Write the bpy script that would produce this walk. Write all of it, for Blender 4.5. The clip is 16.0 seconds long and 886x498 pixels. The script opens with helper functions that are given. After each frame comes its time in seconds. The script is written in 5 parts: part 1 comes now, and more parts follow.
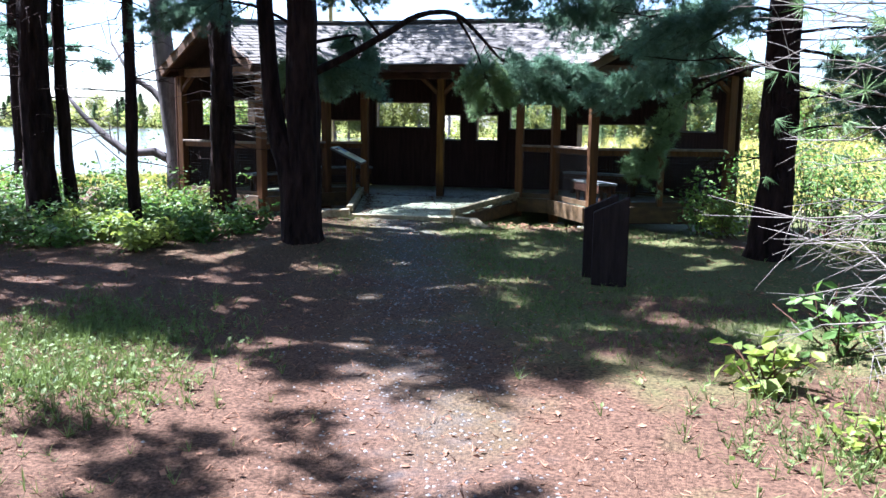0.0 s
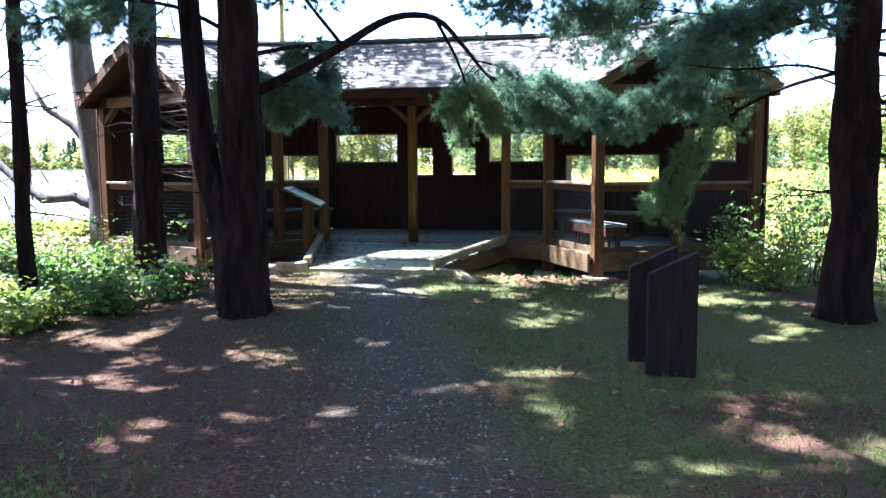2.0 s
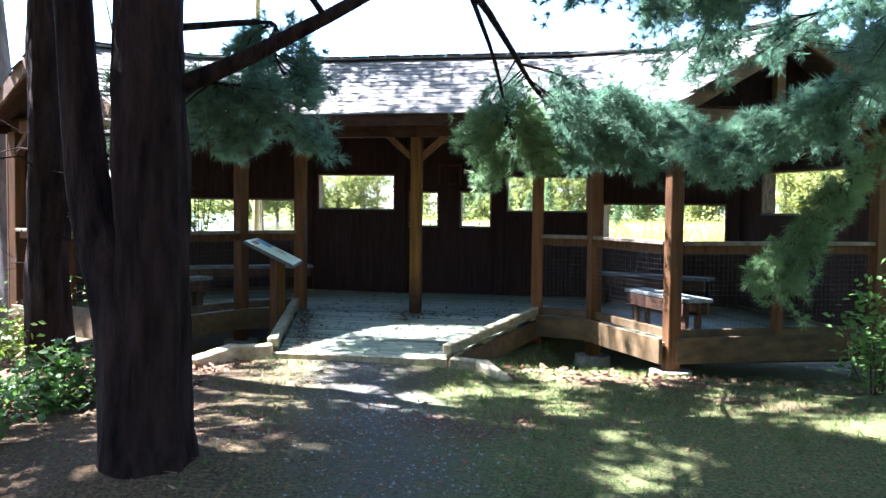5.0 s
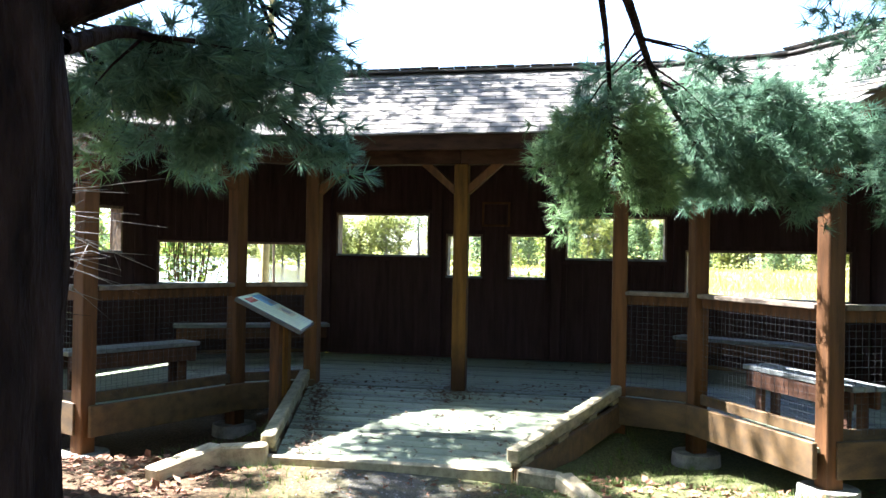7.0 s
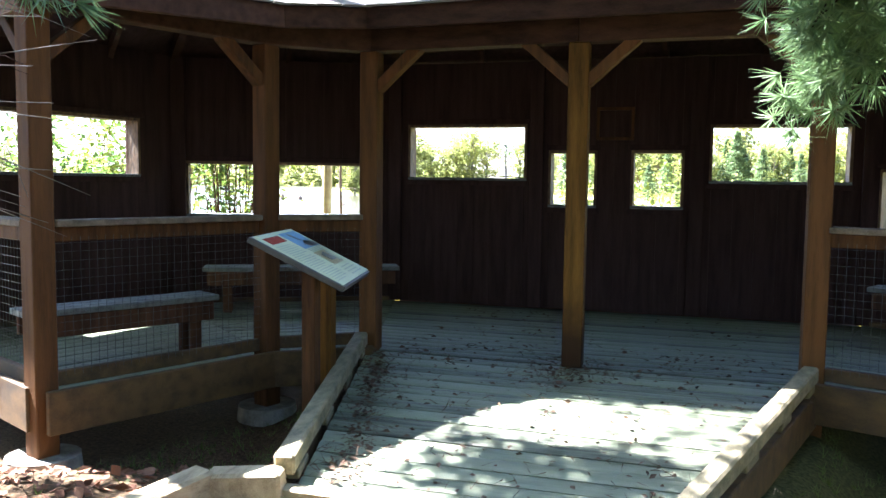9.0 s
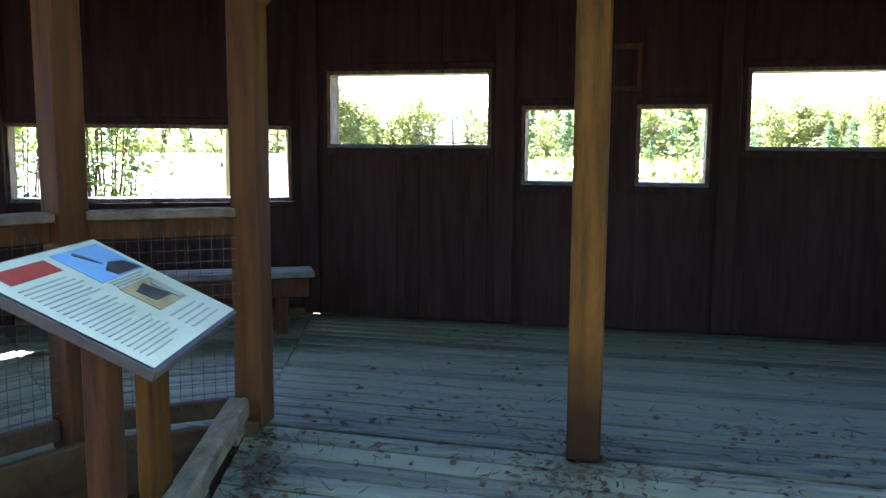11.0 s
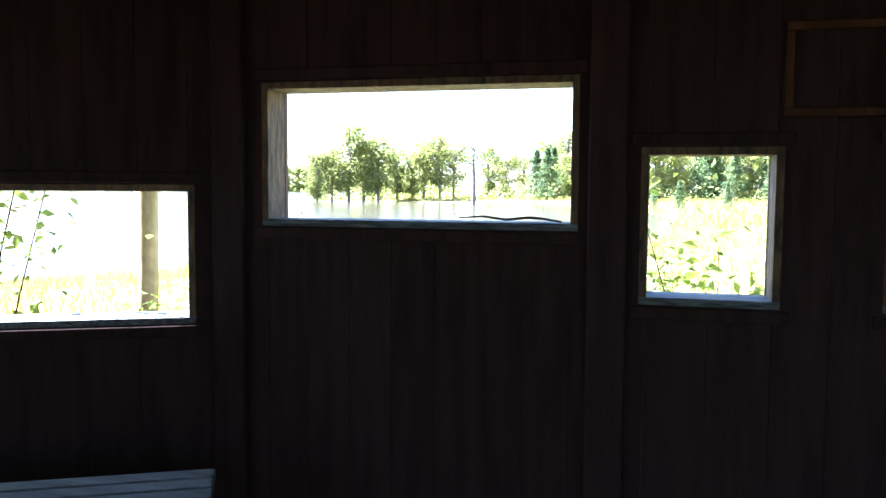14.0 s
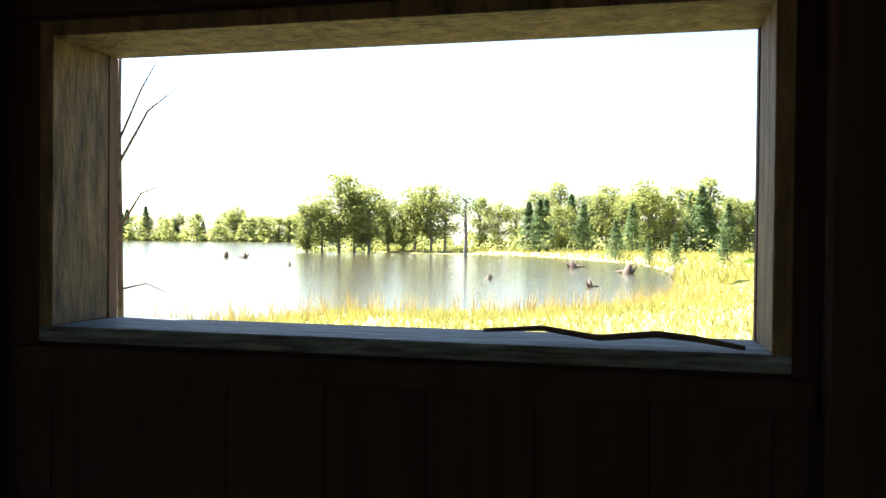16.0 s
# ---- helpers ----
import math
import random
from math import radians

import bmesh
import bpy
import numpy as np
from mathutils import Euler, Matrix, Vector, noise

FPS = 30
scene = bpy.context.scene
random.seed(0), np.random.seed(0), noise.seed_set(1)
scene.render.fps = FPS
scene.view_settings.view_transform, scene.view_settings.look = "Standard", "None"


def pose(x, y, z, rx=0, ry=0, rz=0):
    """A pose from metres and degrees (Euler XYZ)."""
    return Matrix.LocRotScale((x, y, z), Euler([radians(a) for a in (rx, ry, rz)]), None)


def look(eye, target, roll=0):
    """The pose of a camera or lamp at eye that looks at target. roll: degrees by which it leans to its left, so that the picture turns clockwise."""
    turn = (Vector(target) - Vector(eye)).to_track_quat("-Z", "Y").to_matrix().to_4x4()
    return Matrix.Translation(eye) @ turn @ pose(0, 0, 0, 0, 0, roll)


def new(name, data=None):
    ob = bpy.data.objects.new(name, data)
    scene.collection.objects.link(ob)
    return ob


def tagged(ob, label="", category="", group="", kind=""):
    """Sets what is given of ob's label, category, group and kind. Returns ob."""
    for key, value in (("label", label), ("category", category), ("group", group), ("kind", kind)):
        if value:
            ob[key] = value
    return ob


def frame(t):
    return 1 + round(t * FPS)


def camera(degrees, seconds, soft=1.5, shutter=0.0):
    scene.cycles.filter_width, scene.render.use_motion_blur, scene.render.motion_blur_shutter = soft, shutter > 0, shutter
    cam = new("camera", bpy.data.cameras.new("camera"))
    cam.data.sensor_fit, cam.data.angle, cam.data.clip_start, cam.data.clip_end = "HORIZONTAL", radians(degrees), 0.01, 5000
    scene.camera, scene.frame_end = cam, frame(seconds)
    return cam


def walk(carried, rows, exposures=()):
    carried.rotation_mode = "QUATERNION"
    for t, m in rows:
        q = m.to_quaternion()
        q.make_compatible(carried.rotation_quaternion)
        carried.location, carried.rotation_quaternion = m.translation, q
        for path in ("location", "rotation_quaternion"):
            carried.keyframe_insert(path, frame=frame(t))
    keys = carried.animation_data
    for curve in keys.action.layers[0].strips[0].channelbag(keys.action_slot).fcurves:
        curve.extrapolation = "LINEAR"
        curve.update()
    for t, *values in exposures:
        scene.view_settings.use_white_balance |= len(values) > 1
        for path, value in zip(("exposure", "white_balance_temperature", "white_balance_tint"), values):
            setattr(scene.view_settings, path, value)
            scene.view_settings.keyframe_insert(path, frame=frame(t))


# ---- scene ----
cam = camera(56.5, 16.0)
PATH = [
    (0, (3.494, -18.305, 1.346), (3.062, -16.374, 1.052), 0.8),
    (0.5, (3.304, -17.76, 1.345), (2.907, -15.822, 1.052), -0.0),
    (1, (3.123, -17.223, 1.344), (2.752, -15.277, 1.074), 0.2),
    (1.5, (2.931, -16.645, 1.342), (2.579, -14.691, 1.103), 0.2),
    (2, (2.739, -16.024, 1.327), (2.398, -14.064, 1.116), -0.3),
    (2.5, (2.559, -15.413, 1.31), (2.23, -13.449, 1.128), 0.0),
    (3, (2.407, -14.861, 1.292), (2.082, -12.894, 1.136), 0.3),
    (3.5, (2.267, -14.348, 1.278), (1.938, -12.381, 1.136), 0.5),
    (6, (1.577, -11.993, 1.343), (1.281, -10.015, 1.323), 0.8),
    (6.5, (1.4, -11.389, 1.343), (1.093, -9.413, 1.361), 0.9),
    (7, (1.209, -10.739, 1.337), (0.85, -8.772, 1.352), 1.0),
    (7.5, (1.083, -10.193, 1.3), (0.623, -8.247, 1.28), 1.0),
    (8, (0.922, -9.597, 1.259), (0.363, -7.678, 1.184), 1.1),
    (10.5, (0.221, -6.685, 1.31), (-0.326, -4.776, 1.078), 0.2),
    (11, (0.067, -6.1, 1.305), (-0.367, -4.163, 1.063), 0.3),
    (11.5, (0.024, -5.555, 1.292), (-0.337, -3.599, 1.09), 0.5),
    (12, (0.001, -5.045, 1.287), (-0.282, -3.072, 1.127), 0.6),
    (12.5, (-0.076, -4.546, 1.316), (-0.386, -2.575, 1.176), 0.7),
    (13, (-0.262, -4.051, 1.349), (-0.649, -2.093, 1.217), 0.8),
    (13.5, (-0.491, -3.571, 1.409), (-0.923, -1.623, 1.269), 0.6),
    (14, (-0.678, -3.113, 1.469), (-1.162, -1.179, 1.319), 0.4),
    (14.5, (-0.819, -2.621, 1.458), (-1.282, -0.679, 1.344), 0.5),
    (15, (-0.941, -2.153, 1.506), (-1.372, -0.203, 1.402), 0.5),
    (15.5, (-1.063, -1.684, 1.498), (-1.501, 0.267, 1.448), 1.0),
    (16, (-1.156, -1.294, 1.501), (-1.623, 0.656, 1.475), 0.6),
]
# exposure follows the clip: dim under the trees, brighter inside, held back at the window
EXPO = [(0.0, 3.05, 5250, 17), (1.0, 3.45, 5250, 17), (2.0, 3.7, 5250, 17), (3.5, 3.95, 5250, 17), (6.0, 4.1, 5550, 12), (8.0, 3.95, 5850, 12), (10.4, 4.9, 5350, 22),
        (12.0, 4.65, 5250, 22), (13.2, 4.3, 5250, 18), (14.5, 3.95, 5250, 15), (16.0, 3.0, 6400, 10)]
walk(cam, [(t, look(e, a, r)) for t, e, a, r in PATH], EXPO)

# ---- light ----
SUN = Vector((-0.6, 0.12, 1.0)).normalized()
world = bpy.data.worlds.new("sky")
scene.world = world
world.use_nodes = True
wt = world.node_tree
sky = wt.nodes.new("ShaderNodeTexSky")
sky.sky_type = "NISHITA"
sky.sun_disc = False
sky.sun_elevation = math.asin(SUN.z)
sky.sun_rotation = math.atan2(SUN.x, SUN.y)
wt.nodes["Background"].inputs["Strength"].default_value = 0.051
wt.links.new(sky.outputs["Color"], wt.nodes["Background"].inputs["Color"])
sun_data = bpy.data.lights.new("sun", "SUN")
sun_data.energy, sun_data.angle, sun_data.color = 5.0, radians(0.53), (1.0, 0.955, 0.89)
sun = new("sun", sun_data)
sun.matrix_world = look(SUN * 60, (0, 0, 0))


# ---- materials ----
def material(name, dark, light, rough=0.8, scale=6.0, stretch=(1, 1, 1), bump=0.3, fine=60.0, metal=0.0, spread=0.0, thin=0.0, island=0.0, relief=0.01, gloss=0.5):
    """Two-scale mottled surface; stretch makes grain; spread varies object by object; thin lets light pass (leaves)."""
    m = bpy.data.materials.new(name)
    m.use_nodes = True
    nt, nodes = m.node_tree, m.node_tree.nodes
    link, bsdf = nt.links.new, nodes["Principled BSDF"]
    co = nodes.new("ShaderNodeTexCoord")
    mp = nodes.new("ShaderNodeMapping")
    mp.inputs["Scale"].default_value = stretch
    link(co.outputs["Object"], mp.inputs["Vector"])
    big, small = nodes.new("ShaderNodeTexNoise"), nodes.new("ShaderNodeTexNoise")
    big.inputs["Scale"].default_value, small.inputs["Scale"].default_value = scale, fine
    big.inputs["Detail"].default_value, small.inputs["Detail"].default_value = 5, 3
    link(mp.outputs["Vector"], big.inputs["Vector"])
    link(mp.outputs["Vector"], small.inputs["Vector"])
    add = nodes.new("ShaderNodeMath")
    add.operation = "MULTIPLY_ADD"
    add.inputs[1].default_value = 0.35
    link(small.outputs["Fac"], add.inputs[0])
    link(big.outputs["Fac"], add.inputs[2])
    last = add.outputs[0]
    if spread:
        info = nodes.new("ShaderNodeObjectInfo")
        s = nodes.new("ShaderNodeMath")
        s.operation = "MULTIPLY_ADD"
        s.inputs[1].default_value = spread
        link(info.outputs["Random"], s.inputs[0])
        link(last, s.inputs[2])
        last = s.outputs[0]
    if island:
        geo = nodes.new("ShaderNodeNewGeometry")
        s = nodes.new("ShaderNodeMath")
        s.operation = "MULTIPLY_ADD"
        s.inputs[1].default_value = island
        link(geo.outputs["Random Per Island"], s.inputs[0])
        link(last, s.inputs[2])
        last = s.outputs[0]
    ramp = nodes.new("ShaderNodeValToRGB")
    extra = spread + island
    ramp.color_ramp.elements[0].position, ramp.color_ramp.elements[1].position = 0.45 + 0.15 * extra, min(1.0, 0.92 + 0.6 * extra)
    ramp.color_ramp.elements[0].color, ramp.color_ramp.elements[1].color = (*dark, 1), (*light, 1)
    link(last, ramp.inputs["Fac"])
    link(ramp.outputs["Color"], bsdf.inputs["Base Color"])
    bsdf.inputs["Roughness"].default_value = rough
    bsdf.inputs["Metallic"].default_value = metal
    bsdf.inputs["Specular IOR Level"].default_value = gloss
    if bump:
        b = nodes.new("ShaderNodeBump")
        b.inputs["Strength"].default_value, b.inputs["Distance"].default_value = bump, relief
        link(add.outputs[0], b.inputs["Height"])
        link(b.outputs["Normal"], bsdf.inputs["Normal"])
    if thin:
        tr, mix = nodes.new("ShaderNodeBsdfTranslucent"), nodes.new("ShaderNodeMixShader")
        link(ramp.outputs["Color"], tr.inputs["Color"])
        mix.inputs["Fac"].default_value = thin
        link(bsdf.outputs[0], mix.inputs[1])
        link(tr.outputs[0], mix.inputs[2])
        link(mix.outputs[0], nodes["Material Output"].inputs["Surface"])
    return m


# Inner boards coloured darker than the siding to hold the interior's dimness.
M_PLANK = material("shade_dark_plank", (0.022, 0.0122, 0.0115), (0.052, 0.028, 0.0255), 0.85, 3, (6, 6, 0.6), 0.4, 40, spread=0.12, gloss=0.12)
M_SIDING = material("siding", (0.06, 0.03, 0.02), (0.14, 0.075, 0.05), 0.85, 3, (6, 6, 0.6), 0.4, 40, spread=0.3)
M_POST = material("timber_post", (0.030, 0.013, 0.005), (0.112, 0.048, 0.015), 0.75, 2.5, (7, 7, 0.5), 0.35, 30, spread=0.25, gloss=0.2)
M_CENTREPOST = material("centre_post", (0.04, 0.0185, 0.0032), (0.145, 0.067, 0.0115), 0.75, 2.5, (7, 7, 0.5), 0.35, 30, gloss=0.15)
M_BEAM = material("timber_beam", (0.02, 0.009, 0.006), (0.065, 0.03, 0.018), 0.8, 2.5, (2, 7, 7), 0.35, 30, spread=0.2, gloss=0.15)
M_JAMB = material("window_jamb", (0.02, 0.011, 0.006), (0.21, 0.13, 0.062), 0.75, 7, (4, 4, 1.2), 0.9, 22, spread=0.2)
M_SILL = material("weathered_sill", (0.018, 0.022, 0.022), (0.21, 0.245, 0.25), 0.75, 7, (1.3, 12, 12), 0.8, 25)
M_DECK = material("deck_board", (0.024, 0.029, 0.017), (0.185, 0.208, 0.132), 0.45, 3, (1.0, 11, 11), 0.6, 25, spread=0.55)
M_CURB = material("weathered_curb", (0.15, 0.115, 0.065), (0.44, 0.36, 0.22), 0.85, 4, (5, 1, 5), 0.6, 30, spread=0.15)
M_RAIL = material("weathered_rail", (0.055, 0.038, 0.024), (0.19, 0.145, 0.10), 0.85, 4, (3, 3, 3), 0.5, 30, spread=0.15)
M_KERB = material("mossy_kerb", (0.058, 0.056, 0.03), (0.27, 0.23, 0.135), 0.85, 5, (4, 1.5, 4), 0.7, 30, spread=0.15)
M_RIM = material("rim_board", (0.030, 0.0165, 0.0055), (0.115, 0.064, 0.019), 0.8, 2, (1, 6, 6), 0.3, 25, spread=0.2)
M_DECKLITTER = material("deck_litter", (0.014, 0.010, 0.007), (0.10, 0.06, 0.034), 0.9, 3, bump=0, island=0.7)
M_FASCIA = material("fascia_board", (0.06, 0.03, 0.014), (0.17, 0.085, 0.036), 0.75, 2, (1, 6, 6), 0.3, 25, spread=0.2)
M_SHINGLE = material("cedar_shingle", (0.028, 0.026, 0.024), (0.135, 0.122, 0.108), 0.9, 5, (1, 1, 1), 0.5, 40, spread=0.5, island=0.3, gloss=0.2)
M_WIRE = material("galvanised_wire", (0.045, 0.046, 0.048), (0.095, 0.097, 0.10), 0.45, 8, bump=0, metal=0.7)
M_BENCH = material("bench_plank", (0.06, 0.066, 0.064), (0.19, 0.205, 0.195), 0.6, 3, (1, 8, 8), 0.4, 28, spread=0.15)
M_BENCHLEG = material("bench_leg", (0.034, 0.015, 0.009), (0.09, 0.04, 0.02), 0.8, 3, (6, 6, 1), 0.3, 28, gloss=0.2)
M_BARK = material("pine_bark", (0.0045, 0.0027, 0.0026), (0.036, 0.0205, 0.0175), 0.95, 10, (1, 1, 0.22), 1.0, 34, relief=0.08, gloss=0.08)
M_GREYBARK = material("grey_bark", (0.032, 0.027, 0.026), (0.12, 0.105, 0.10), 0.95, 6, (1, 1, 0.3), 0.9, 30, gloss=0.2)
# Sun on the shore tree's trunk is put into this bright bark.
M_SHORE = material("sunlit_bark", (0.26, 0.20, 0.08), (0.58, 0.47, 0.24), 0.9, 8, (1, 1, 0.5), 0.6, 30)
M_TWIG = material("dead_twig", (0.075, 0.062, 0.05), (0.20, 0.175, 0.15), 0.9, 8, bump=0.2)
M_NEEDLE = material("pine_needles", (0.045, 0.095, 0.066), (0.14, 0.235, 0.145), 0.55, 2.5, bump=0, thin=0.5, island=0.5, gloss=0.3)
# Lit copy of the needles: sunshine put into a lighter, yellower colour.
M_NEEDLELIT = material("pine_needles_sunlit", (0.06, 0.115, 0.05), (0.18, 0.27, 0.11), 0.6, 2.5, bump=0, thin=0.4, island=0.5, gloss=0.3)
M_LEAF = material("broad_leaf", (0.028, 0.07, 0.014), (0.11, 0.195, 0.035), 0.55, 3, bump=0, thin=0.45, island=0.5)
M_LEAFY = material("yellow_leaf", (0.08, 0.135, 0.022), (0.23, 0.28, 0.045), 0.55, 3, bump=0, thin=0.5, island=0.4)
M_GRASS = material("grass_blade", (0.035, 0.066, 0.014), (0.13, 0.175, 0.042), 0.7, 0.8, bump=0, thin=0.35, island=0.5)
M_MARSH = material("marsh_grass", (0.13, 0.13, 0.032), (0.37, 0.345, 0.095), 0.8, 0.2, bump=0, thin=0.3, island=0.6, gloss=0.2)
M_REED = material("dry_reed", (0.20, 0.14, 0.045), (0.42, 0.31, 0.10), 0.8, 0.5, bump=0, thin=0.25, island=0.5, gloss=0.2)
M_LITTER = material("fallen_needle", (0.06, 0.026, 0.015), (0.23, 0.12, 0.075), 0.9, 3, bump=0, island=0.7, gloss=0.15)
M_PEBBLE = material("path_gravel", (0.045, 0.042, 0.042), (0.19, 0.18, 0.175), 0.9, 20, bump=0.2, island=0.6)
M_FARLEAF = material("far_foliage", (0.085, 0.115, 0.032), (0.26, 0.28, 0.085), 0.8, 0.15, bump=0, thin=0.5, island=0.45, spread=0.3, gloss=0.2)
M_FARFIR = material("far_conifer", (0.045, 0.085, 0.038), (0.13, 0.185, 0.08), 0.8, 0.15, bump=0, thin=0.4, island=0.45, spread=0.25, gloss=0.2)
M_FARTRUNK = material("far_trunk", (0.10, 0.085, 0.07), (0.24, 0.21, 0.18), 0.9, 2, bump=0.2)
M_SLAB = material("pedestal_board", (0.011, 0.007, 0.0066), (0.032, 0.0205, 0.019), 0.8, 4, (6, 6, 0.7), 0.7, 30, spread=0.1, gloss=0.12)
M_CONCRETE = material("concrete_footing", (0.11, 0.10, 0.085), (0.30, 0.275, 0.235), 0.9, 9, bump=0.5)
M_STICK = material("driftwood_stick", (0.05, 0.035, 0.025), (0.16, 0.11, 0.08), 0.9, 12, bump=0.5)
M_SIGNFRAME = material("sign_frame", (0.03, 0.03, 0.03), (0.07, 0.065, 0.06), 0.5, 10, bump=0.1)
M_PAPER = material("sign_sheet", (0.58, 0.62, 0.40), (0.70, 0.72, 0.48), 0.55, 4, bump=0)
M_SIGNRED = material("sign_red", (0.42, 0.07, 0.05), (0.5, 0.1, 0.07), 0.25, 4, bump=0)
M_SIGNBLUE = material("sign_blue", (0.30, 0.52, 0.75), (0.42, 0.64, 0.82), 0.25, 4, bump=0)
M_SIGNINK = material("sign_ink", (0.05, 0.05, 0.05), (0.12, 0.11, 0.1), 0.3, 8, bump=0)
M_SIGNOCHRE = material("sign_ochre", (0.35, 0.26, 0.08), (0.55, 0.44, 0.2), 0.3, 8, bump=0)
M_SIGNGREY = material("sign_greytext", (0.34, 0.37, 0.26), (0.44, 0.46, 0.33), 0.35, 8, bump=0)


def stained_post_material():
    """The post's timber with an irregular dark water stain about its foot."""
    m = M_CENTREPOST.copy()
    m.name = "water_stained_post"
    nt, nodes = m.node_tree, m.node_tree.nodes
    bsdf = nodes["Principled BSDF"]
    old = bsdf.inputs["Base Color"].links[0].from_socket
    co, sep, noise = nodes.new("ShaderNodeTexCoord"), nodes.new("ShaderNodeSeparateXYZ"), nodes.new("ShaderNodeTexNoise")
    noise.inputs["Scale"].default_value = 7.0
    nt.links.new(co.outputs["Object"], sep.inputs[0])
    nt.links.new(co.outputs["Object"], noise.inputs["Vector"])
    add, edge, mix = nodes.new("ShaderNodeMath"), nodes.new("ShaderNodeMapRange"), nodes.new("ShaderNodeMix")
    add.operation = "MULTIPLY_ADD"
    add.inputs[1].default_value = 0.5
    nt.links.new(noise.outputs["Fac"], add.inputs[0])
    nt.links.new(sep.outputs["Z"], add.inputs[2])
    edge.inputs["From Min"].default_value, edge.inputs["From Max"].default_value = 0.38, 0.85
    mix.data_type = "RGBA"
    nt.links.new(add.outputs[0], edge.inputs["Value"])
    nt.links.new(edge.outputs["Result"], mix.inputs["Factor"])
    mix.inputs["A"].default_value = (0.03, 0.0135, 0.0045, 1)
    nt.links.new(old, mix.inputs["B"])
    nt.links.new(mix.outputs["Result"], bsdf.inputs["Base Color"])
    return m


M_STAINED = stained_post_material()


def water_material():
    m = bpy.data.materials.new("pond_water")
    m.use_nodes = True
    nt, bsdf = m.node_tree, m.node_tree.nodes["Principled BSDF"]
    bsdf.inputs["Base Color"].default_value = (0.05, 0.045, 0.025, 1)
    bsdf.inputs["Roughness"].default_value = 0.14
    co, n, b = nt.nodes.new("ShaderNodeTexCoord"), nt.nodes.new("ShaderNodeTexNoise"), nt.nodes.new("ShaderNodeBump")
    n.inputs["Scale"].default_value = 1.6
    b.inputs["Strength"].default_value, b.inputs["Distance"].default_value = 0.5, 0.04
    nt.links.new(co.outputs["Object"], n.inputs["Vector"])
    nt.links.new(n.outputs["Fac"], b.inputs["Height"])
    nt.links.new(b.outputs["Normal"], bsdf.inputs["Normal"])
    return m


def ground_material():
    """Needle litter, a gravel path, moss and grass by place; marsh green beyond the hide."""
    m = bpy.data.materials.new("forest_floor")
    m.use_nodes = True
    nt, nodes = m.node_tree, m.node_tree.nodes
    link, bsdf = nt.links.new, nodes["Principled BSDF"]
    co = nodes.new("ShaderNodeTexCoord")
    sep = nodes.new("ShaderNodeSeparateXYZ")
    link(co.outputs["Object"], sep.inputs[0])

    def math_node(op, a, b=0.0, c=0.0):
        n = nodes.new("ShaderNodeMath")
        n.operation = op
        for i, v in enumerate((a, b, c)):
            if isinstance(v, (int, float)):
                n.inputs[i].default_value = v
            else:
                link(v, n.inputs[i])
        return n.outputs[0]

    def noise_node(scale, detail=4):
        n = nodes.new("ShaderNodeTexNoise")
        n.inputs["Scale"].default_value, n.inputs["Detail"].default_value = scale, detail
        link(co.outputs["Object"], n.inputs["Vector"])
        return n.outputs["Fac"]

    def ramp(f, p0, p1, c0, c1):
        r = nodes.new("ShaderNodeValToRGB")
        r.color_ramp.elements[0].position, r.color_ramp.elements[1].position = p0, p1
        r.color_ramp.elements[0].color, r.color_ramp.elements[1].color = (*c0, 1), (*c1, 1)
        link(f, r.inputs["Fac"])
        return r.outputs["Color"]

    def mix(f, a, b):
        n = nodes.new("ShaderNodeMix")
        n.data_type = "RGBA"
        link(f, n.inputs["Factor"])
        link(a, n.inputs["A"])
        link(b, n.inputs["B"])
        return n.outputs["Result"]

    n1, n2, n3, n4 = noise_node(0.9), noise_node(7.0), noise_node(45.0), noise_node(150.0, 2)
    litter = ramp(math_node("ADD", math_node("MULTIPLY", n3, 0.6), math_node("MULTIPLY", n4, 0.4)), 0.35, 0.68, (0.02, 0.0105, 0.007), (0.15, 0.087, 0.056))
    gravel = ramp(n4, 0.3, 0.7, (0.025, 0.024, 0.026), (0.135, 0.127, 0.125))
    moss = ramp(n3, 0.3, 0.7, (0.03, 0.04, 0.014), (0.13, 0.14, 0.05))
    marsh = ramp(n2, 0.3, 0.7, (0.17, 0.16, 0.06), (0.36, 0.33, 0.14))
    x, y = sep.outputs["X"], sep.outputs["Y"]
    middle = math_node("MULTIPLY_ADD", y, -0.29, -1.6)
    off = math_node("ABSOLUTE", math_node("SUBTRACT", x, middle))
    wob = math_node("MULTIPLY_ADD", n1, 0.7, math_node("MULTIPLY", n2, 0.5))
    path = math_node("SMOOTH_MIN", 1.0, math_node("MAXIMUM", 0.0, math_node("MULTIPLY", math_node("SUBTRACT", math_node("ADD", wob, 0.05), off), 1.7)), 0.05)
    path = math_node("MULTIPLY", path, math_node("MINIMUM", 0.8, math_node("MAXIMUM", 0.12, math_node("MULTIPLY_ADD", n2, 1.6, math_node("MULTIPLY_ADD", y, 0.07, 0.35)))))
    near = math_node("MINIMUM", 1.0, math_node("MAXIMUM", 0.0, math_node("MULTIPLY_ADD", y, 0.22, 3.0)))
    green = math_node("MINIMUM", 1.0, math_node("MAXIMUM", 0.0, math_node("MULTIPLY", math_node("SUBTRACT", math_node("MULTIPLY_ADD", near, 0.18, n1), 0.5), 6.0)))
    signed = math_node("MINIMUM", 1.4, math_node("MAXIMUM", -1.4, math_node("SUBTRACT", x, middle)))
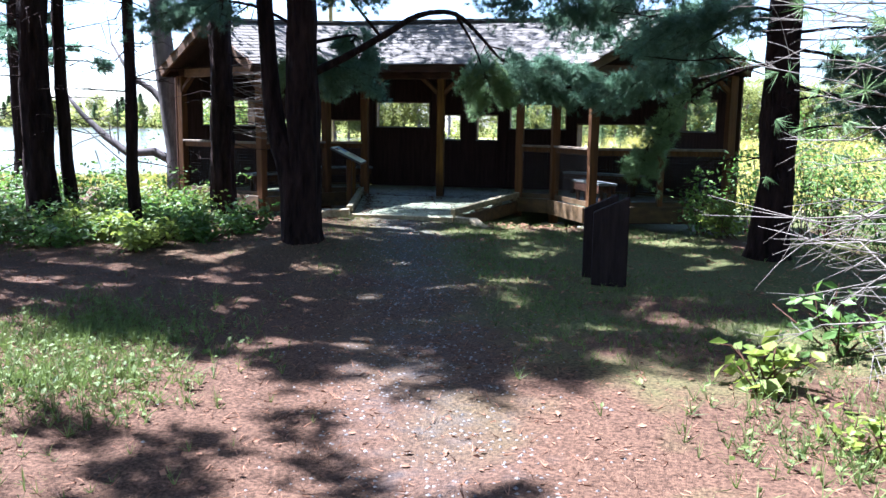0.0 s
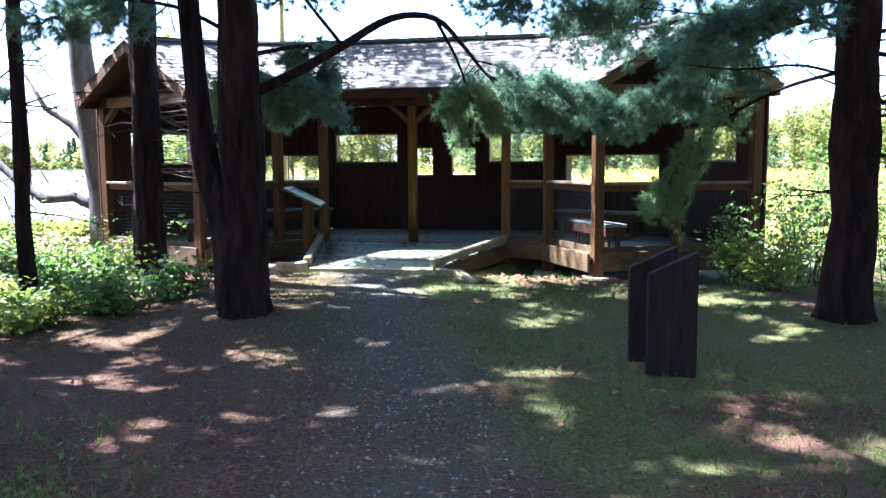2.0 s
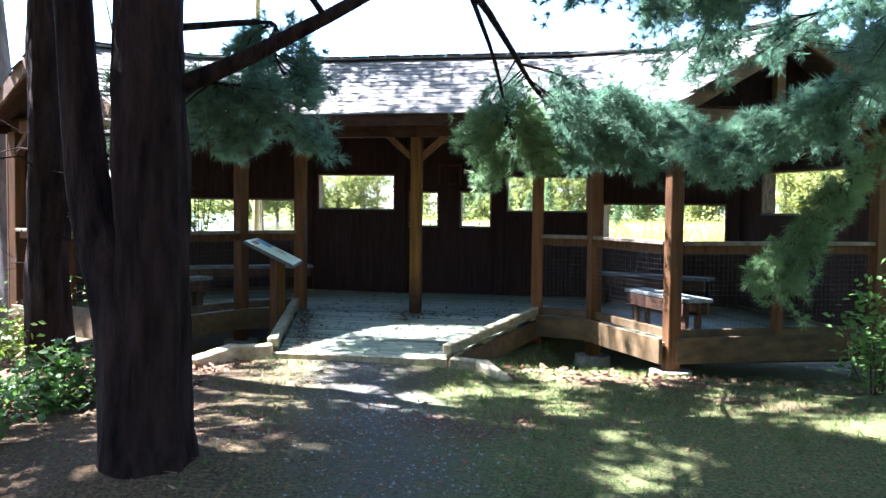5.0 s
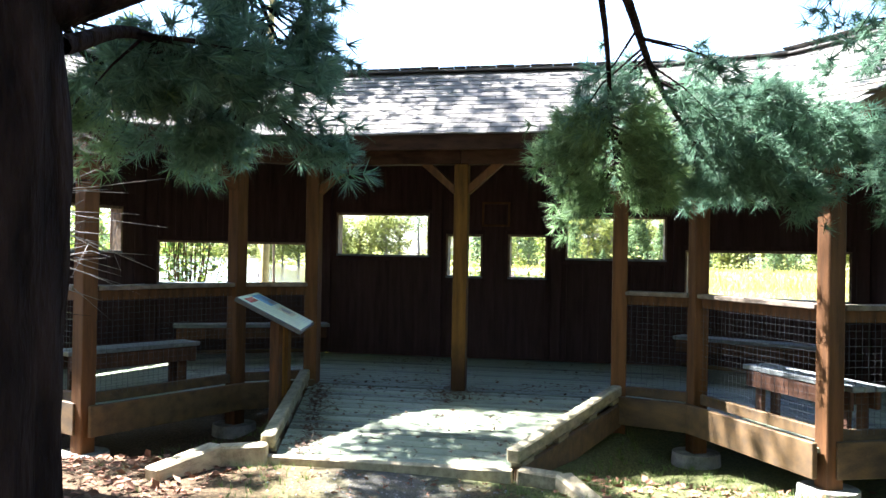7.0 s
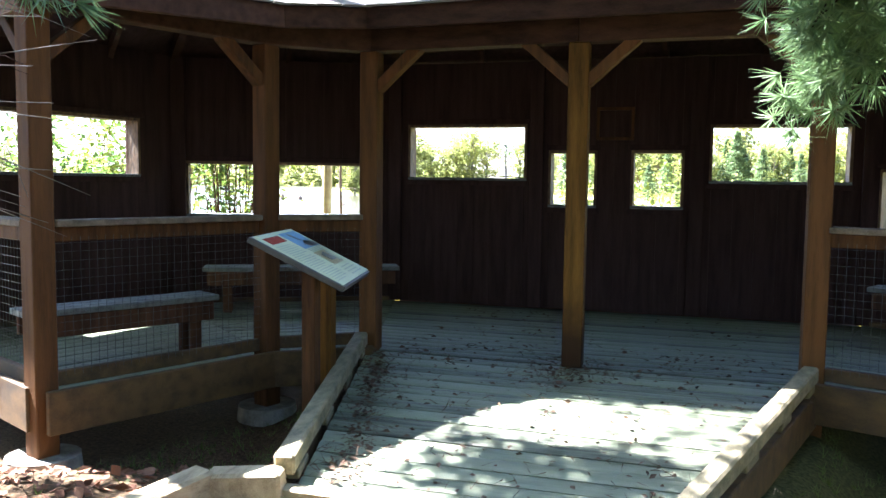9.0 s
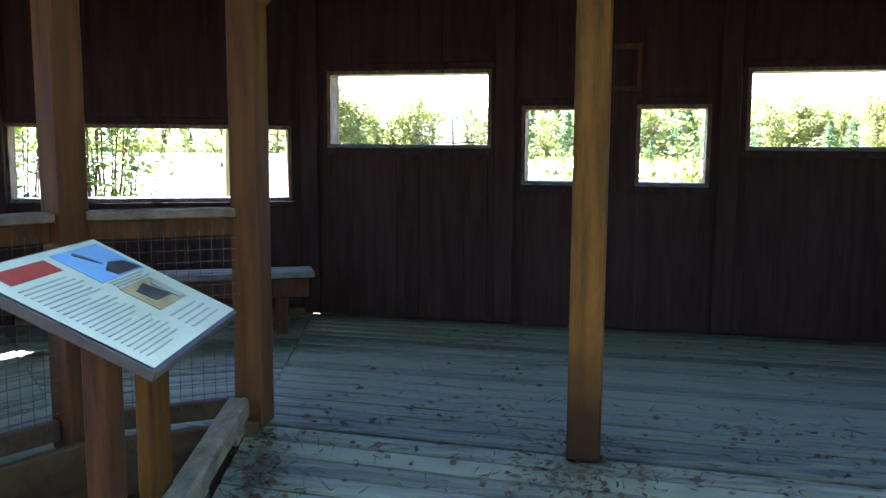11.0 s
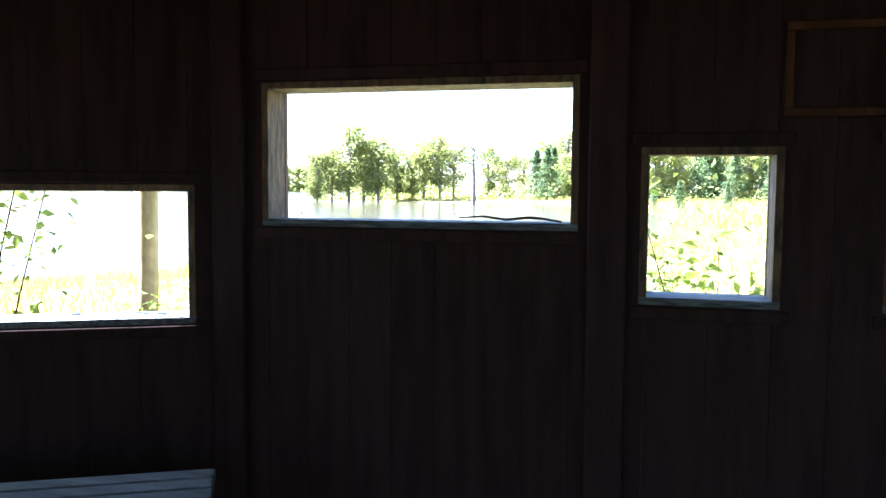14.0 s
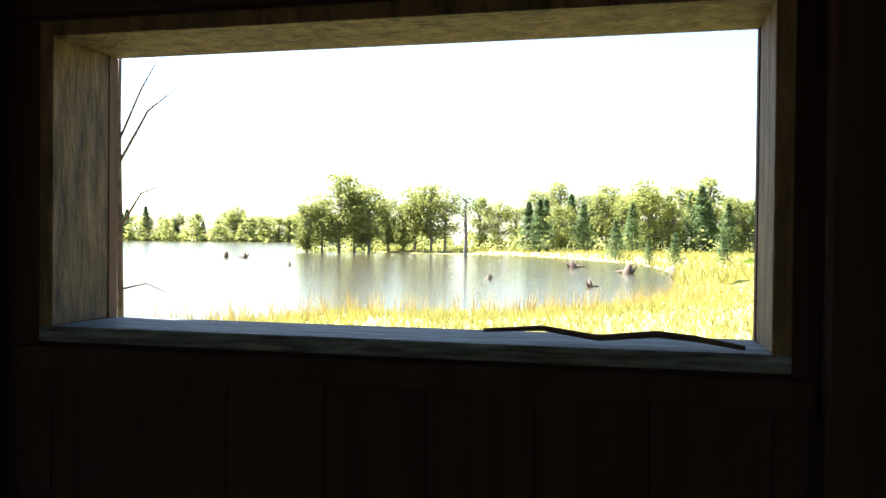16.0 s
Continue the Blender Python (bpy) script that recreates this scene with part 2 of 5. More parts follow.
    green = math_node("MINIMUM", 0.85, math_node("MAXIMUM", 0.0, math_node("MULTIPLY", green, math_node("MULTIPLY_ADD", signed, 0.35, math_node("MULTIPLY_ADD", near, 0.45, 0.2)))))
    out = mix(path, mix(green, litter, moss), gravel)
    beyond = math_node("MINIMUM", 1.0, math_node("MAXIMUM", 0.0, math_node("MULTIPLY", math_node("SUBTRACT", y, 1.5), 0.4)))
    link(mix(beyond, out, marsh), bsdf.inputs["Base Color"])
    bsdf.inputs["Roughness"].default_value = 0.95
    bsdf.inputs["Specular IOR Level"].default_value = 0.1
    b = nodes.new("ShaderNodeBump")
    b.inputs["Strength"].default_value, b.inputs["Distance"].default_value = 0.7, 0.02
    link(math_node("ADD", n3, n4), b.inputs["Height"])
    link(b.outputs["Normal"], bsdf.inputs["Normal"])
    return m


M_WATER, M_GROUND = water_material(), ground_material()


# ---- mesh helpers ----
def finish(bm, name, mat):
    me = bpy.data.meshes.new(name)
    bm.to_mesh(me)
    bm.free()
    me.materials.append(mat)
    return me


def mesh_np(name, verts, faces, mat, smooth=False):
    me = bpy.data.meshes.new(name)
    me.from_pydata(np.asarray(verts).tolist(), [], np.asarray(faces).tolist())
    me.materials.append(mat)
    if smooth:
        me.polygons.foreach_set("use_smooth", [True] * len(me.polygons))
    return me


def thing(name, at, label, category, group="", kind=""):
    ob = new(name)
    ob.location = at
    return tagged(ob, label, category, group, kind)


def part(name, bm, mat, parent, label=""):
    """Links a bmesh, given in world metres, as one mesh under a thing or part; the thing's own place is taken off."""
    me = bm if isinstance(bm, bpy.types.Mesh) else finish(bm, name, mat)
    ob = new(name, me)
    ob.parent = parent
    base = Vector((0, 0, 0))
    p = parent
    while p:
        base += p.location
        p = p.parent
    if not isinstance(bm, bpy.types.Mesh):
        me.transform(Matrix.Translation(-base))
    return tagged(ob, label)


def single(name, bm, mat, label, category, group="", kind=""):
    return tagged(new(name, bm if isinstance(bm, bpy.types.Mesh) else finish(bm, name, mat)), label, category, group, kind)


def beam(bm, p, q, w, h, up=(0, 0, 1), bevel=0.006):
    """A squared timber from p to q, w across and h deep, edges eased."""
    p, q = Vector(p), Vector(q)
    d = (q - p).normalized()
    side = d.cross(Vector(up)).normalized()
    top = side.cross(d)
    m = Matrix((side * w, d * (q - p).length, top * h)).transposed().to_4x4()
    m.translation = (p + q) / 2
    made = bmesh.ops.create_cube(bm, size=1, matrix=m)["verts"]
    if bevel:
        edges = list({e for v in made for e in v.link_edges})
        bmesh.ops.bevel(bm, geom=edges, offset=bevel, segments=1, affect="EDGES")
    return bm


def slab(bm, lo, hi, bevel=0.004):
    """An upright box between two corners."""
    lo, hi = Vector(lo), Vector(hi)
    return beam(bm, ((lo.x + hi.x) / 2, lo.y, (lo.z + hi.z) / 2), ((lo.x + hi.x) / 2, hi.y, (lo.z + hi.z) / 2), hi.x - lo.x, hi.z - lo.z, bevel=bevel)


def tube(points, radii, sides=10, rough=0.0, seed=0):
    """A tapered, slightly knobbly limb through the points: vertices and quads."""
    pts = [Vector(p) for p in points]
    verts, faces = [], []
    ref = Vector((0.3, 1, 0.2))
    for i, p in enumerate(pts):
        d = (pts[min(i + 1, len(pts) - 1)] - pts[max(i - 1, 0)]).normalized()
        a = d.cross(ref).normalized()
        b = d.cross(a)
        for k in range(sides):
            t = 2 * math.pi * k / sides
            c, s = math.cos(t), math.sin(t)
            r = radii[i] * (1 + rough * (noise.noise(Vector((c * 2 + seed, s * 2, p.z * 1.5))) + 0.55 * abs(noise.noise(Vector((c * 7, s * 7 + seed, p.z * 3.2))))))
            verts.append(p + (a * math.cos(t) + b * math.sin(t)) * r)
    for i in range(len(pts) - 1):
        for k in range(sides):
            faces.append((i * sides + k, i * sides + (k + 1) % sides, (i + 1) * sides + (k + 1) % sides, (i + 1) * sides + k))
    verts.append(pts[-1])
    for k in range(sides):
        j = (len(pts) - 1) * sides
        faces.append((j + k, j + (k + 1) % sides, len(verts) - 1))
    return [tuple(v) for v in verts], faces


def tubes_mesh(name, limbs, mat, smooth=True):
    verts, faces = [], []
    for points, radii, sides, rough in limbs:
        v, f = tube(points, radii, sides, rough, len(verts) * 0.01)
        o = len(verts)
        verts += v
        faces += [tuple(i + o for i in q) for q in f]
    me = bpy.data.meshes.new(name)
    me.from_pydata(verts, [], faces)
    me.materials.append(mat)
    if smooth:
        me.polygons.foreach_set("use_smooth", [True] * len(me.polygons))
    return me


def blades(at, way, count, length, width, fan, rng):
    """Tufts of thin pointed blades at the places, fanning about the ways: vertices and triangles."""
    at, way = np.repeat(at, count, 0), np.repeat(way, count, 0)
    n = len(at)
    d = way + rng.normal(0, fan, (n, 3))
    d /= np.linalg.norm(d, axis=1)[:, None] + 1e-9
    s = np.cross(d, rng.normal(0, 1, (n, 3)))
    s /= np.linalg.norm(s, axis=1)[:, None] + 1e-9
    ln = length * rng.uniform(0.6, 1.2, (n, 1))
    v = np.stack((at - s * width / 2, at + s * width / 2, at + d * ln), 1).reshape(-1, 3)
    return v, np.arange(n * 3).reshape(-1, 3)


def leaves(at, size, rng, flat=0.5, n=None):
    """Small pointed leaves, each of two triangles folded at the rib."""
    k = len(at)
    d = rng.normal(0, 1, (k, 3))
    d[:, 2] *= flat
    d /= np.linalg.norm(d, axis=1)[:, None]
    up = rng.normal(0, 0.5, (k, 3)) + np.array((0, 0, 1.0))
    s = np.cross(d, up)
    s /= np.linalg.norm(s, axis=1)[:, None]
    f = np.cross(s, d)
    ln = size * rng.uniform(0.6, 1.3, (k, 1))
    v = np.stack((at, at + d * ln * 0.5 + s * ln * 0.3 + f * ln * 0.08, at + d * ln, at + d * ln * 0.5 - s * ln * 0.3 + f * ln * 0.08), 1).reshape(-1, 3)
    i = np.arange(k)[:, None] * 4
    return v, np.concatenate((i + np.array([[0, 1, 2]]), i + np.array([[0, 2, 3]])))


def joined(groups):
    v, f, o = [], [], 0
    for a, b in groups:
        v.append(a)
        f.append(b + o)
        o += len(a)
    return np.concatenate(v), np.concatenate(f)


# ---- ground and water ----
WATER = -1.3
POND = np.array([(-700, 6), (-60, 9), (-20, 12.5), (-13.6, 23.8), (-11.8, 27), (-7.7, 27.6), (-4, 31.7), (-1.9, 34.2), (0.4, 41.6), (1.4, 54.2), (1.6, 73.5), (-1.4, 97.9), (-11.9, 120.8), (-23.3, 139.6), (-45.1, 144.7), (-83.5, 179.6), (-91.5, 209.6), (-45, 230), (-100, 420), (-700, 420)], float)


def pond_depth(x, y):
    """Signed distance to the pond's shore, positive in the water."""
    a, b = POND, np.roll(POND, -1, 0)
    best, inside = np.full(x.shape, 1e9), np.zeros(x.shape, bool)
    for (ax, ay), (bx, by) in zip(a, b):
        t = np.clip(((x - ax) * (bx - ax) + (y - ay) * (by - ay)) / ((bx - ax) ** 2 + (by - ay) ** 2), 0, 1)
        best = np.minimum(best, np.hypot(x - ax - t * (bx - ax), y - ay - t * (by - ay)))
        with np.errstate(divide="ignore", invalid="ignore"):
            inside ^= ((ay > y) != (by > y)) & (x < (bx - ax) * (y - ay) / (by - ay) + ax)
    return np.where(inside, best, -best)


def ground_z(x, y):
    x, y = np.asarray(x, float), np.asarray(y, float)
    d = pond_depth(x, y)
    wob = 0.03 * np.sin(x * 1.3 + 0.7 * y) + 0.025 * np.sin(2.1 * y - 0.8 * x) + 0.015 * np.sin(4.3 * x + 1.1) * np.sin(3.7 * y)
    low = -0.13 * np.exp(-(((x + 1.0) / 4.5) ** 2 + ((y + 2.2) / 2.2) ** 2) * 0.7)
    mound = 0.14 * np.exp(-((x + 0.4) ** 2 + (y + 8.6) ** 2) / 0.9)
    side = np.clip((np.abs(x + 0.18) - 1.0 - 0.28 * np.clip(y + 5.0, 0, 3)) / 0.5, 0, 1)
    fall = np.clip((y + 4.95 + 0.35 * np.clip(np.abs(x) - 2.2, 0, 2)) / 0.9, 0, 1)
    pit = -0.22 * side * side * (3 - 2 * side) * fall * fall * (3 - 2 * fall)
    woods = -0.2 + wob + low + mound + pit
    marsh = WATER + np.where(d > 0, np.maximum(-0.6, -0.12 * d), np.minimum(0.45, -0.075 * d) + 0.06 * np.sin(x * 0.31) * np.sin(y * 0.27))
    f = np.clip((y - 0.2) / 8.0, 0, 1)
    f = f * f * (3 - 2 * f)
    return woods * (1 - f) + marsh * f


def spaced(lo, hi, near_lo, near_hi, step, grow=1.18):
    out = list(np.arange(near_lo, near_hi, step))
    s, v = step, near_lo
    while v > lo:
        s *= grow
        v -= s
        out.insert(0, v)
    s, v = step, out[-1]
    while v < hi:
        s *= grow
        v += s
        out.append(v)
    return np.array(out)


gx, gy = spaced(-1500, 1500, -7, 8, 0.16, 1.1), spaced(-900, 2400, -20, -3, 0.16, 1.06)
GX, GY = np.meshgrid(gx, gy)
GZ = ground_z(GX, GY)
idx = np.arange(GX.size).reshape(GX.shape)
quads = np.stack((idx[:-1, :-1], idx[:-1, 1:], idx[1:, 1:], idx[1:, :-1]), -1).reshape(-1, 4)
single("ground", mesh_np("ground", np.stack((GX, GY, GZ), -1).reshape(-1, 3), quads, M_GROUND, True), None,
       "forest floor of brown needles, gravel path and marsh grass", "ground", kind="structure")
bm = bmesh.new()
bm.faces.new([bm.verts.new((x, y, WATER)) for x, y in ((-1200, 2.5), (60, 2.5), (60, 500), (-1200, 500))])
single("water", bm, M_WATER, "still marsh pond reflecting sky and trees", "pond", kind="structure")

# ---- the hide: plan ----
INNER = [Vector((-2.955, -4.50, 0)), Vector((-2.28, -3.02, 0)), Vector((-1.65, -2.55, 0)), Vector((1.46, -2.70, 0)), Vector((2.15, -2.97, 0)), Vector((2.895, -4.40, 0))]
OUTER = [Vector((-5.10, -3.45, 0)), Vector((-4.40, -1.03, 0)), Vector((-2.36, 0, 0)), Vector((2.27, 0, 0)), Vector((4.17, -1.07, 0)), Vector((5.12, -3.55, 0))]
CENTRE = Vector((-0.085, -2.65, 0))
EAVE, RIDGE, RAIL = 2.48, 3.42, 1.03

def board_solid(bm, ends, thick=0.036, cup=0.010):
    """A worn board between four top corners, its upper face rounded across the width."""
    a0, a1, b1, b0 = ends
    rows = []
    for t, d in ((0, 1.0), (0.1, 0.45), (0.3, 0.08), (0.5, 0), (0.7, 0.1), (0.9, 0.5), (1, 1.0)):
        drop = Vector((0, 0, -cup * d))
        rows.append([bm.verts.new(a0.lerp(b0, t) + drop), bm.verts.new(a1.lerp(b1, t) + drop)])
    low = [bm.verts.new(p + Vector((0, 0, -thick))) for p in ends]
    for r, s in zip(rows[:-1], rows[1:]):
        bm.faces.new((r[0], r[1], s[1], s[0]))
    bm.faces.new(low)
    bm.faces.new((rows[0][0], rows[0][1], low[1], low[0]))
    bm.faces.new((rows[-1][1], rows[-1][0], low[3], low[2]))
    bm.faces.new([r[0] for r in rows] + [low[3], low[0]])
    bm.faces.new([r[1] for r in rows] + [low[2], low[1]])
    bmesh.ops.recalc_face_normals(bm, faces=bm.faces)


# decking, each bay laid along its wall
deck = thing("floor_deck", (0, 0, 0), "grey weathered deck boards strewn with needles", "deck", kind="structure")
BOARD = 0.142
for bay in range(5):
    o0, o1 = OUTER[bay], OUTER[bay + 1]
    i0, i1 = [p + (p - o).normalized() * (0.0 if bay == 2 else 0.12) for p, o in ((INNER[bay], o0), (INNER[bay + 1], o1))]
    count = round(((i0 + i1) / 2 - (o0 + o1) / 2).length / BOARD)
    for k in range(count):
        a, b = (k + 0.035) / count, (k + 0.965) / count
        bm = bmesh.new()
        dz = random.uniform(-0.002, 0.002)
        ends = [i0.lerp(o0, a), i1.lerp(o1, a), i1.lerp(o1, b), i0.lerp(o0, b)]
        mid = (ends[0] + ends[1]) / 2
        ends = [p + (mid - p).normalized() * 0.003 for p in ends]
        board_solid(bm, [p + Vector((0, 0, dz)) for p in ends])
        part("deck_board", bm, M_DECK, deck)

# rim boards and joists under the deck
for bay in range(5):
    for line, inset in ((INNER, 0.0), (OUTER, 0.0)):
        p, q = line[bay], line[bay + 1]
        bm = bmesh.new()
        if line is INNER:
            out = ((INNER[bay] - OUTER[bay]) + (INNER[bay + 1] - OUTER[bay + 1])).normalized() * (0.03 if bay == 2 else 0.13)
        else:
            out = Vector((0, 0, 0))
        lift = -0.165 if bay == 2 else -0.085
        beam(bm, p + out + Vector((0, 0, lift)), q + out + Vector((0, 0, lift)), 0.045, 0.26)
        part("rim_board", bm, M_RIM, deck)
for p, q in ((INNER[0], OUTER[0]), (INNER[5], OUTER[5])):
    out = Vector((-0.03 if p.x < 0 else 0.03, -0.06, -0.075))
    bm = bmesh.new()
    beam(bm, p + out, q + out, 0.045, 0.27)
    part("rim_board", bm, M_RIM, deck)
for k in range(6):
    bm = bmesh.new()
    beam(bm, INNER[k] + Vector((0, 0.1, -0.14)), OUTER[k] + Vector((0, -0.1, -0.14)), 0.05, 0.19)
    part("joist", bm, M_BEAM, deck)

# ---- walls with their windows ----
WALL_H, WALL_T = 2.52, 0.19
WINDOWS = {0: [(0.55, 2.08, 1.32, 1.845)], 1: [(0.13, 2.11, 0.92, 1.447)], 2: [(0.16, 1.398, 1.33, 1.864), (1.672, 2.115, 1.065, 1.595), (2.495, 2.957, 1.065, 1.598), (3.235, 4.454, 1.325, 1.845)],
           3: [(0.10, 1.98, 0.89, 1.427)], 4: [(0.52, 2.12, 1.32, 1.845)]}
WALL_NAMES = ("wall_west", "wall_northwest", "wall_north", "wall_northeast", "wall_east")
number = 0
for bay in range(5):
    p, q = OUTER[bay], OUTER[bay + 1]
    u = (q - p).normalized()
    n = Vector((-u.y, u.x, 0))
    length = (q - p).length
    wall = thing(WALL_NAMES[bay], p, "brown vertical board wall of the hide, inner face coloured shade-dark", "wall", kind="structure")
    holes = WINDOWS[bay]
    cuts = sorted({0.0, length, *[h[0] for h in holes], *[h[1] for h in holes]})
    stops = []
    for a, b in zip(cuts[:-1], cuts[1:]):
        k = max(1, round((b - a) / 0.19))
        stops += [(a + (b - a) * j / k, a + (b - a) * (j + 1) / k) for j in range(k)]
    for a, b in stops:
        spans = [(-0.2, WALL_H)]
        for h in holes:
            if a < h[1] - 0.01 and b > h[0] + 0.01:
                spans = [(-0.2, h[2]), (h[3], WALL_H)]
        for z0, z1 in spans:
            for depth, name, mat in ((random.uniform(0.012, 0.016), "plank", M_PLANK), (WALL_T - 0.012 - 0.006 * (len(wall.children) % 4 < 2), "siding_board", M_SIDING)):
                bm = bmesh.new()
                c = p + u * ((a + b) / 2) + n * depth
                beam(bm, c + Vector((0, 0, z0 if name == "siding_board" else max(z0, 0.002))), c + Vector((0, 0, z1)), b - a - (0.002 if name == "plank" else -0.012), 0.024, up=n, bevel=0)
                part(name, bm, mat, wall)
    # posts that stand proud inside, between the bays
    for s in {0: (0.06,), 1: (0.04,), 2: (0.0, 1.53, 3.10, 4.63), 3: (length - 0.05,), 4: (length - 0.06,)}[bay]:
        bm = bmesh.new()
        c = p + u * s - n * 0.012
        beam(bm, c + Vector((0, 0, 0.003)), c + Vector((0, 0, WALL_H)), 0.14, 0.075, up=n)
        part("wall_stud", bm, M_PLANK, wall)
    for a, b, c, d in WINDOWS[bay]:
        number += 1
        win = thing("window_%d" % number, p + u * ((a + b) / 2) + Vector((0, 0, c)), "open viewing slot lined with raw boards, no glass", "window", kind="structure")
        mid = n * (WALL_T / 2)
        at = lambda s, z: p + u * s + mid + Vector((0, 0, z))
        for name, e0, e1, mat, up in (("window_sill", at(a - 0.024, c - 0.010), at(b + 0.024, c - 0.010), M_SILL, (0, 0, 1)), ("window_head", at(a - 0.024, d + 0.010), at(b + 0.024, d + 0.010), M_JAMB, (0, 0, 1)),
                                      ("window_jamb", at(a - 0.010, c + 0.004), at(a - 0.010, d - 0.004), M_JAMB, u), ("window_jamb", at(b + 0.010, c + 0.004), at(b + 0.010, d - 0.004), M_JAMB, u)):
            bm = bmesh.new()
            beam(bm, e0, e1, WALL_T + 0.004, 0.028, up=up, bevel=0.002)
            part(name, bm, mat, win)
        # casing on the inner face, in the same shade-darkened colour
        face = -n * 0.010
        for e0, e1, up in ((at(a - 0.055, c - 0.052), at(b + 0.055, c - 0.052), n), (at(a - 0.055, d + 0.052), at(b + 0.055, d + 0.052), n)):
            bm = bmesh.new()
            shift = face - mid
            beam(bm, e0 + shift, e1 + shift, 0.045, 0.02, up=up, bevel=0.003)
            part("casing", bm, M_PLANK, win)

# ---- roof ----
roof = thing("roof", (0, -1.3, EAVE), "weathered cedar shingle roof with gabled wing ends", "roof", kind="structure")
across = [(INNER[k] - OUTER[k]).normalized() for k in range(6)]
mids = [(INNER[k] + OUTER[k]) / 2 for k in range(6)]
axis_l, axis_r = (mids[0] - mids[1]).normalized(), (mids[5] - mids[4]).normalized()
nodes_in = [INNER[k] + across[k] * (0.28 if k in (0, 5) else 0.38) for k in range(6)]
nodes_out = [OUTER[k] - across[k] * (0.06 if k in (0, 5) else 0.38) for k in range(6)]
mids[0], mids[5] = (nodes_in[0] + nodes_out[0]) / 2, (nodes_in[5] + nodes_out[5]) / 2
for lst, base in ((nodes_in, None), (nodes_out, None), (mids, None)):
    lst[0] = lst[0] + axis_l * 0.42
    lst[5] = lst[5] + axis_r * 0.42
ridge_z = [3.13, 3.36, RIDGE, RIDGE, 3.36, 3.13]
eave_z = [2.34, 2.44, EAVE, EAVE, 2.44, 2.34]
ein = [Vector((p.x, p.y, z)) for p, z in zip(nodes_in, eave_z)]
eout = [Vector((p.x, p.y, z)) for p, z in zip(nodes_out, eave_z)]
rid = [Vector((p.x, p.y, z)) for p, z in zip(mids, ridge_z)]
for line in (ein, eout):
    bm = bmesh.new()
    for k in range(5):
        vs = [bm.verts.new(v) for v in (line[k], line[k + 1], rid[k + 1], rid[k])]
        bm.faces.new(vs)
    bmesh.ops.remove_doubles(bm, verts=bm.verts, dist=0.001)
    bmesh.ops.recalc_face_normals(bm, faces=bm.faces)
    made = bmesh.ops.solidify(bm, geom=bm.faces[:], thickness=0.03)
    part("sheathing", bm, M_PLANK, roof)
for k in range(5):
    bm = bmesh.new()
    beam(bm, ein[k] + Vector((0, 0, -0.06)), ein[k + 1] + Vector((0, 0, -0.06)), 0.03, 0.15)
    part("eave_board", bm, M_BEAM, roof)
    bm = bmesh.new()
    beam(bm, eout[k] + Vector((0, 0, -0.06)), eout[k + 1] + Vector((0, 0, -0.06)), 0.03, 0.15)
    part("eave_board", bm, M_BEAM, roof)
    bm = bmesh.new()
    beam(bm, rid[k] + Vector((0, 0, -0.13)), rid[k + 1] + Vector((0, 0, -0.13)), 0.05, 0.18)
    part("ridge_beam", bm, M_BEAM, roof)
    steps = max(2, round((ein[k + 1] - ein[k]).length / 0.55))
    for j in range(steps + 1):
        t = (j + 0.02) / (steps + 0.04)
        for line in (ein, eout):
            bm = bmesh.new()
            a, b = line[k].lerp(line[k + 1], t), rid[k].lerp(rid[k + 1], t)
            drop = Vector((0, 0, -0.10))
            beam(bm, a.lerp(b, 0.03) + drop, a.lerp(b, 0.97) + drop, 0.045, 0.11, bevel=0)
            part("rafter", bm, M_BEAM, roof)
for e, k in ((ein, 0), (eout, 0), (ein, 5), (eout, 5)):
    out = (axis_l if k == 0 else axis_r) * 0.03
    bm = bmesh.new()
    beam(bm, e[k] + out + Vector((0, 0, -0.05)), rid[k] + out + Vector((0, 0, -0.05)), 0.035, 0.17)
    part("rake_board", bm, M_FASCIA, roof)
for k, axis in ((0, axis_l), (5, axis_r)):
    back = -axis * 0.40
    a, b, c = ein[k] + back, eout[k] + back, rid[k] + back
    bm = bmesh.new()
    beam(bm, a.lerp(b, 0.1) + Vector((0, 0, -0.05)), a.lerp(b, 0.9) + Vector((0, 0, -0.05)), 0.12, 0.15)
    part("tie_beam", bm, M_FASCIA, roof)
    # Dark triangle filling the open truss, standing for the shade inside it.
    bm = bmesh.new()
    lo = Vector((0, 0, 0.03))
    bm.faces.new([bm.verts.new(v) for v in (a.lerp(b, 0.12) + lo, a.lerp(b, 0.88) + lo, c + Vector((0, 0, -0.12)))])
    bmesh.ops.solidify(bm, geom=bm.faces[:], thickness=0.025)
    part("gable_board", bm, M_PLANK, roof)
    foot, front = a.lerp(b, 0.5) + Vector((0, 0, 0.03)), axis * 0.06
    bm = bmesh.new()
    beam(bm, foot + front, c + front + Vector((0, 0, -0.17)), 0.10, 0.09, up=axis)
    part("king_post", bm, M_FASCIA, roof)


def shingle_mesh(w, name="shingle"):
    bm = bmesh.new()
    t = [bm.verts.new(v) for v in ((-w / 2, 0, 0.014), (w / 2, 0, 0.012), (w / 2, 0.2, 0.004), (-w / 2, 0.2, 0.004))]
    b = [bm.verts.new((v.co.x, v.co.y, -0.002)) for v in t]
    bm.faces.new(t)
    for j in range(4):
        bm.faces.new((t[j], b[j], b[(j + 1) % 4], t[(j + 1) % 4]))
    bmesh.ops.recalc_face_normals(bm, faces=bm.faces)
    return finish(bm, name, M_SHINGLE)


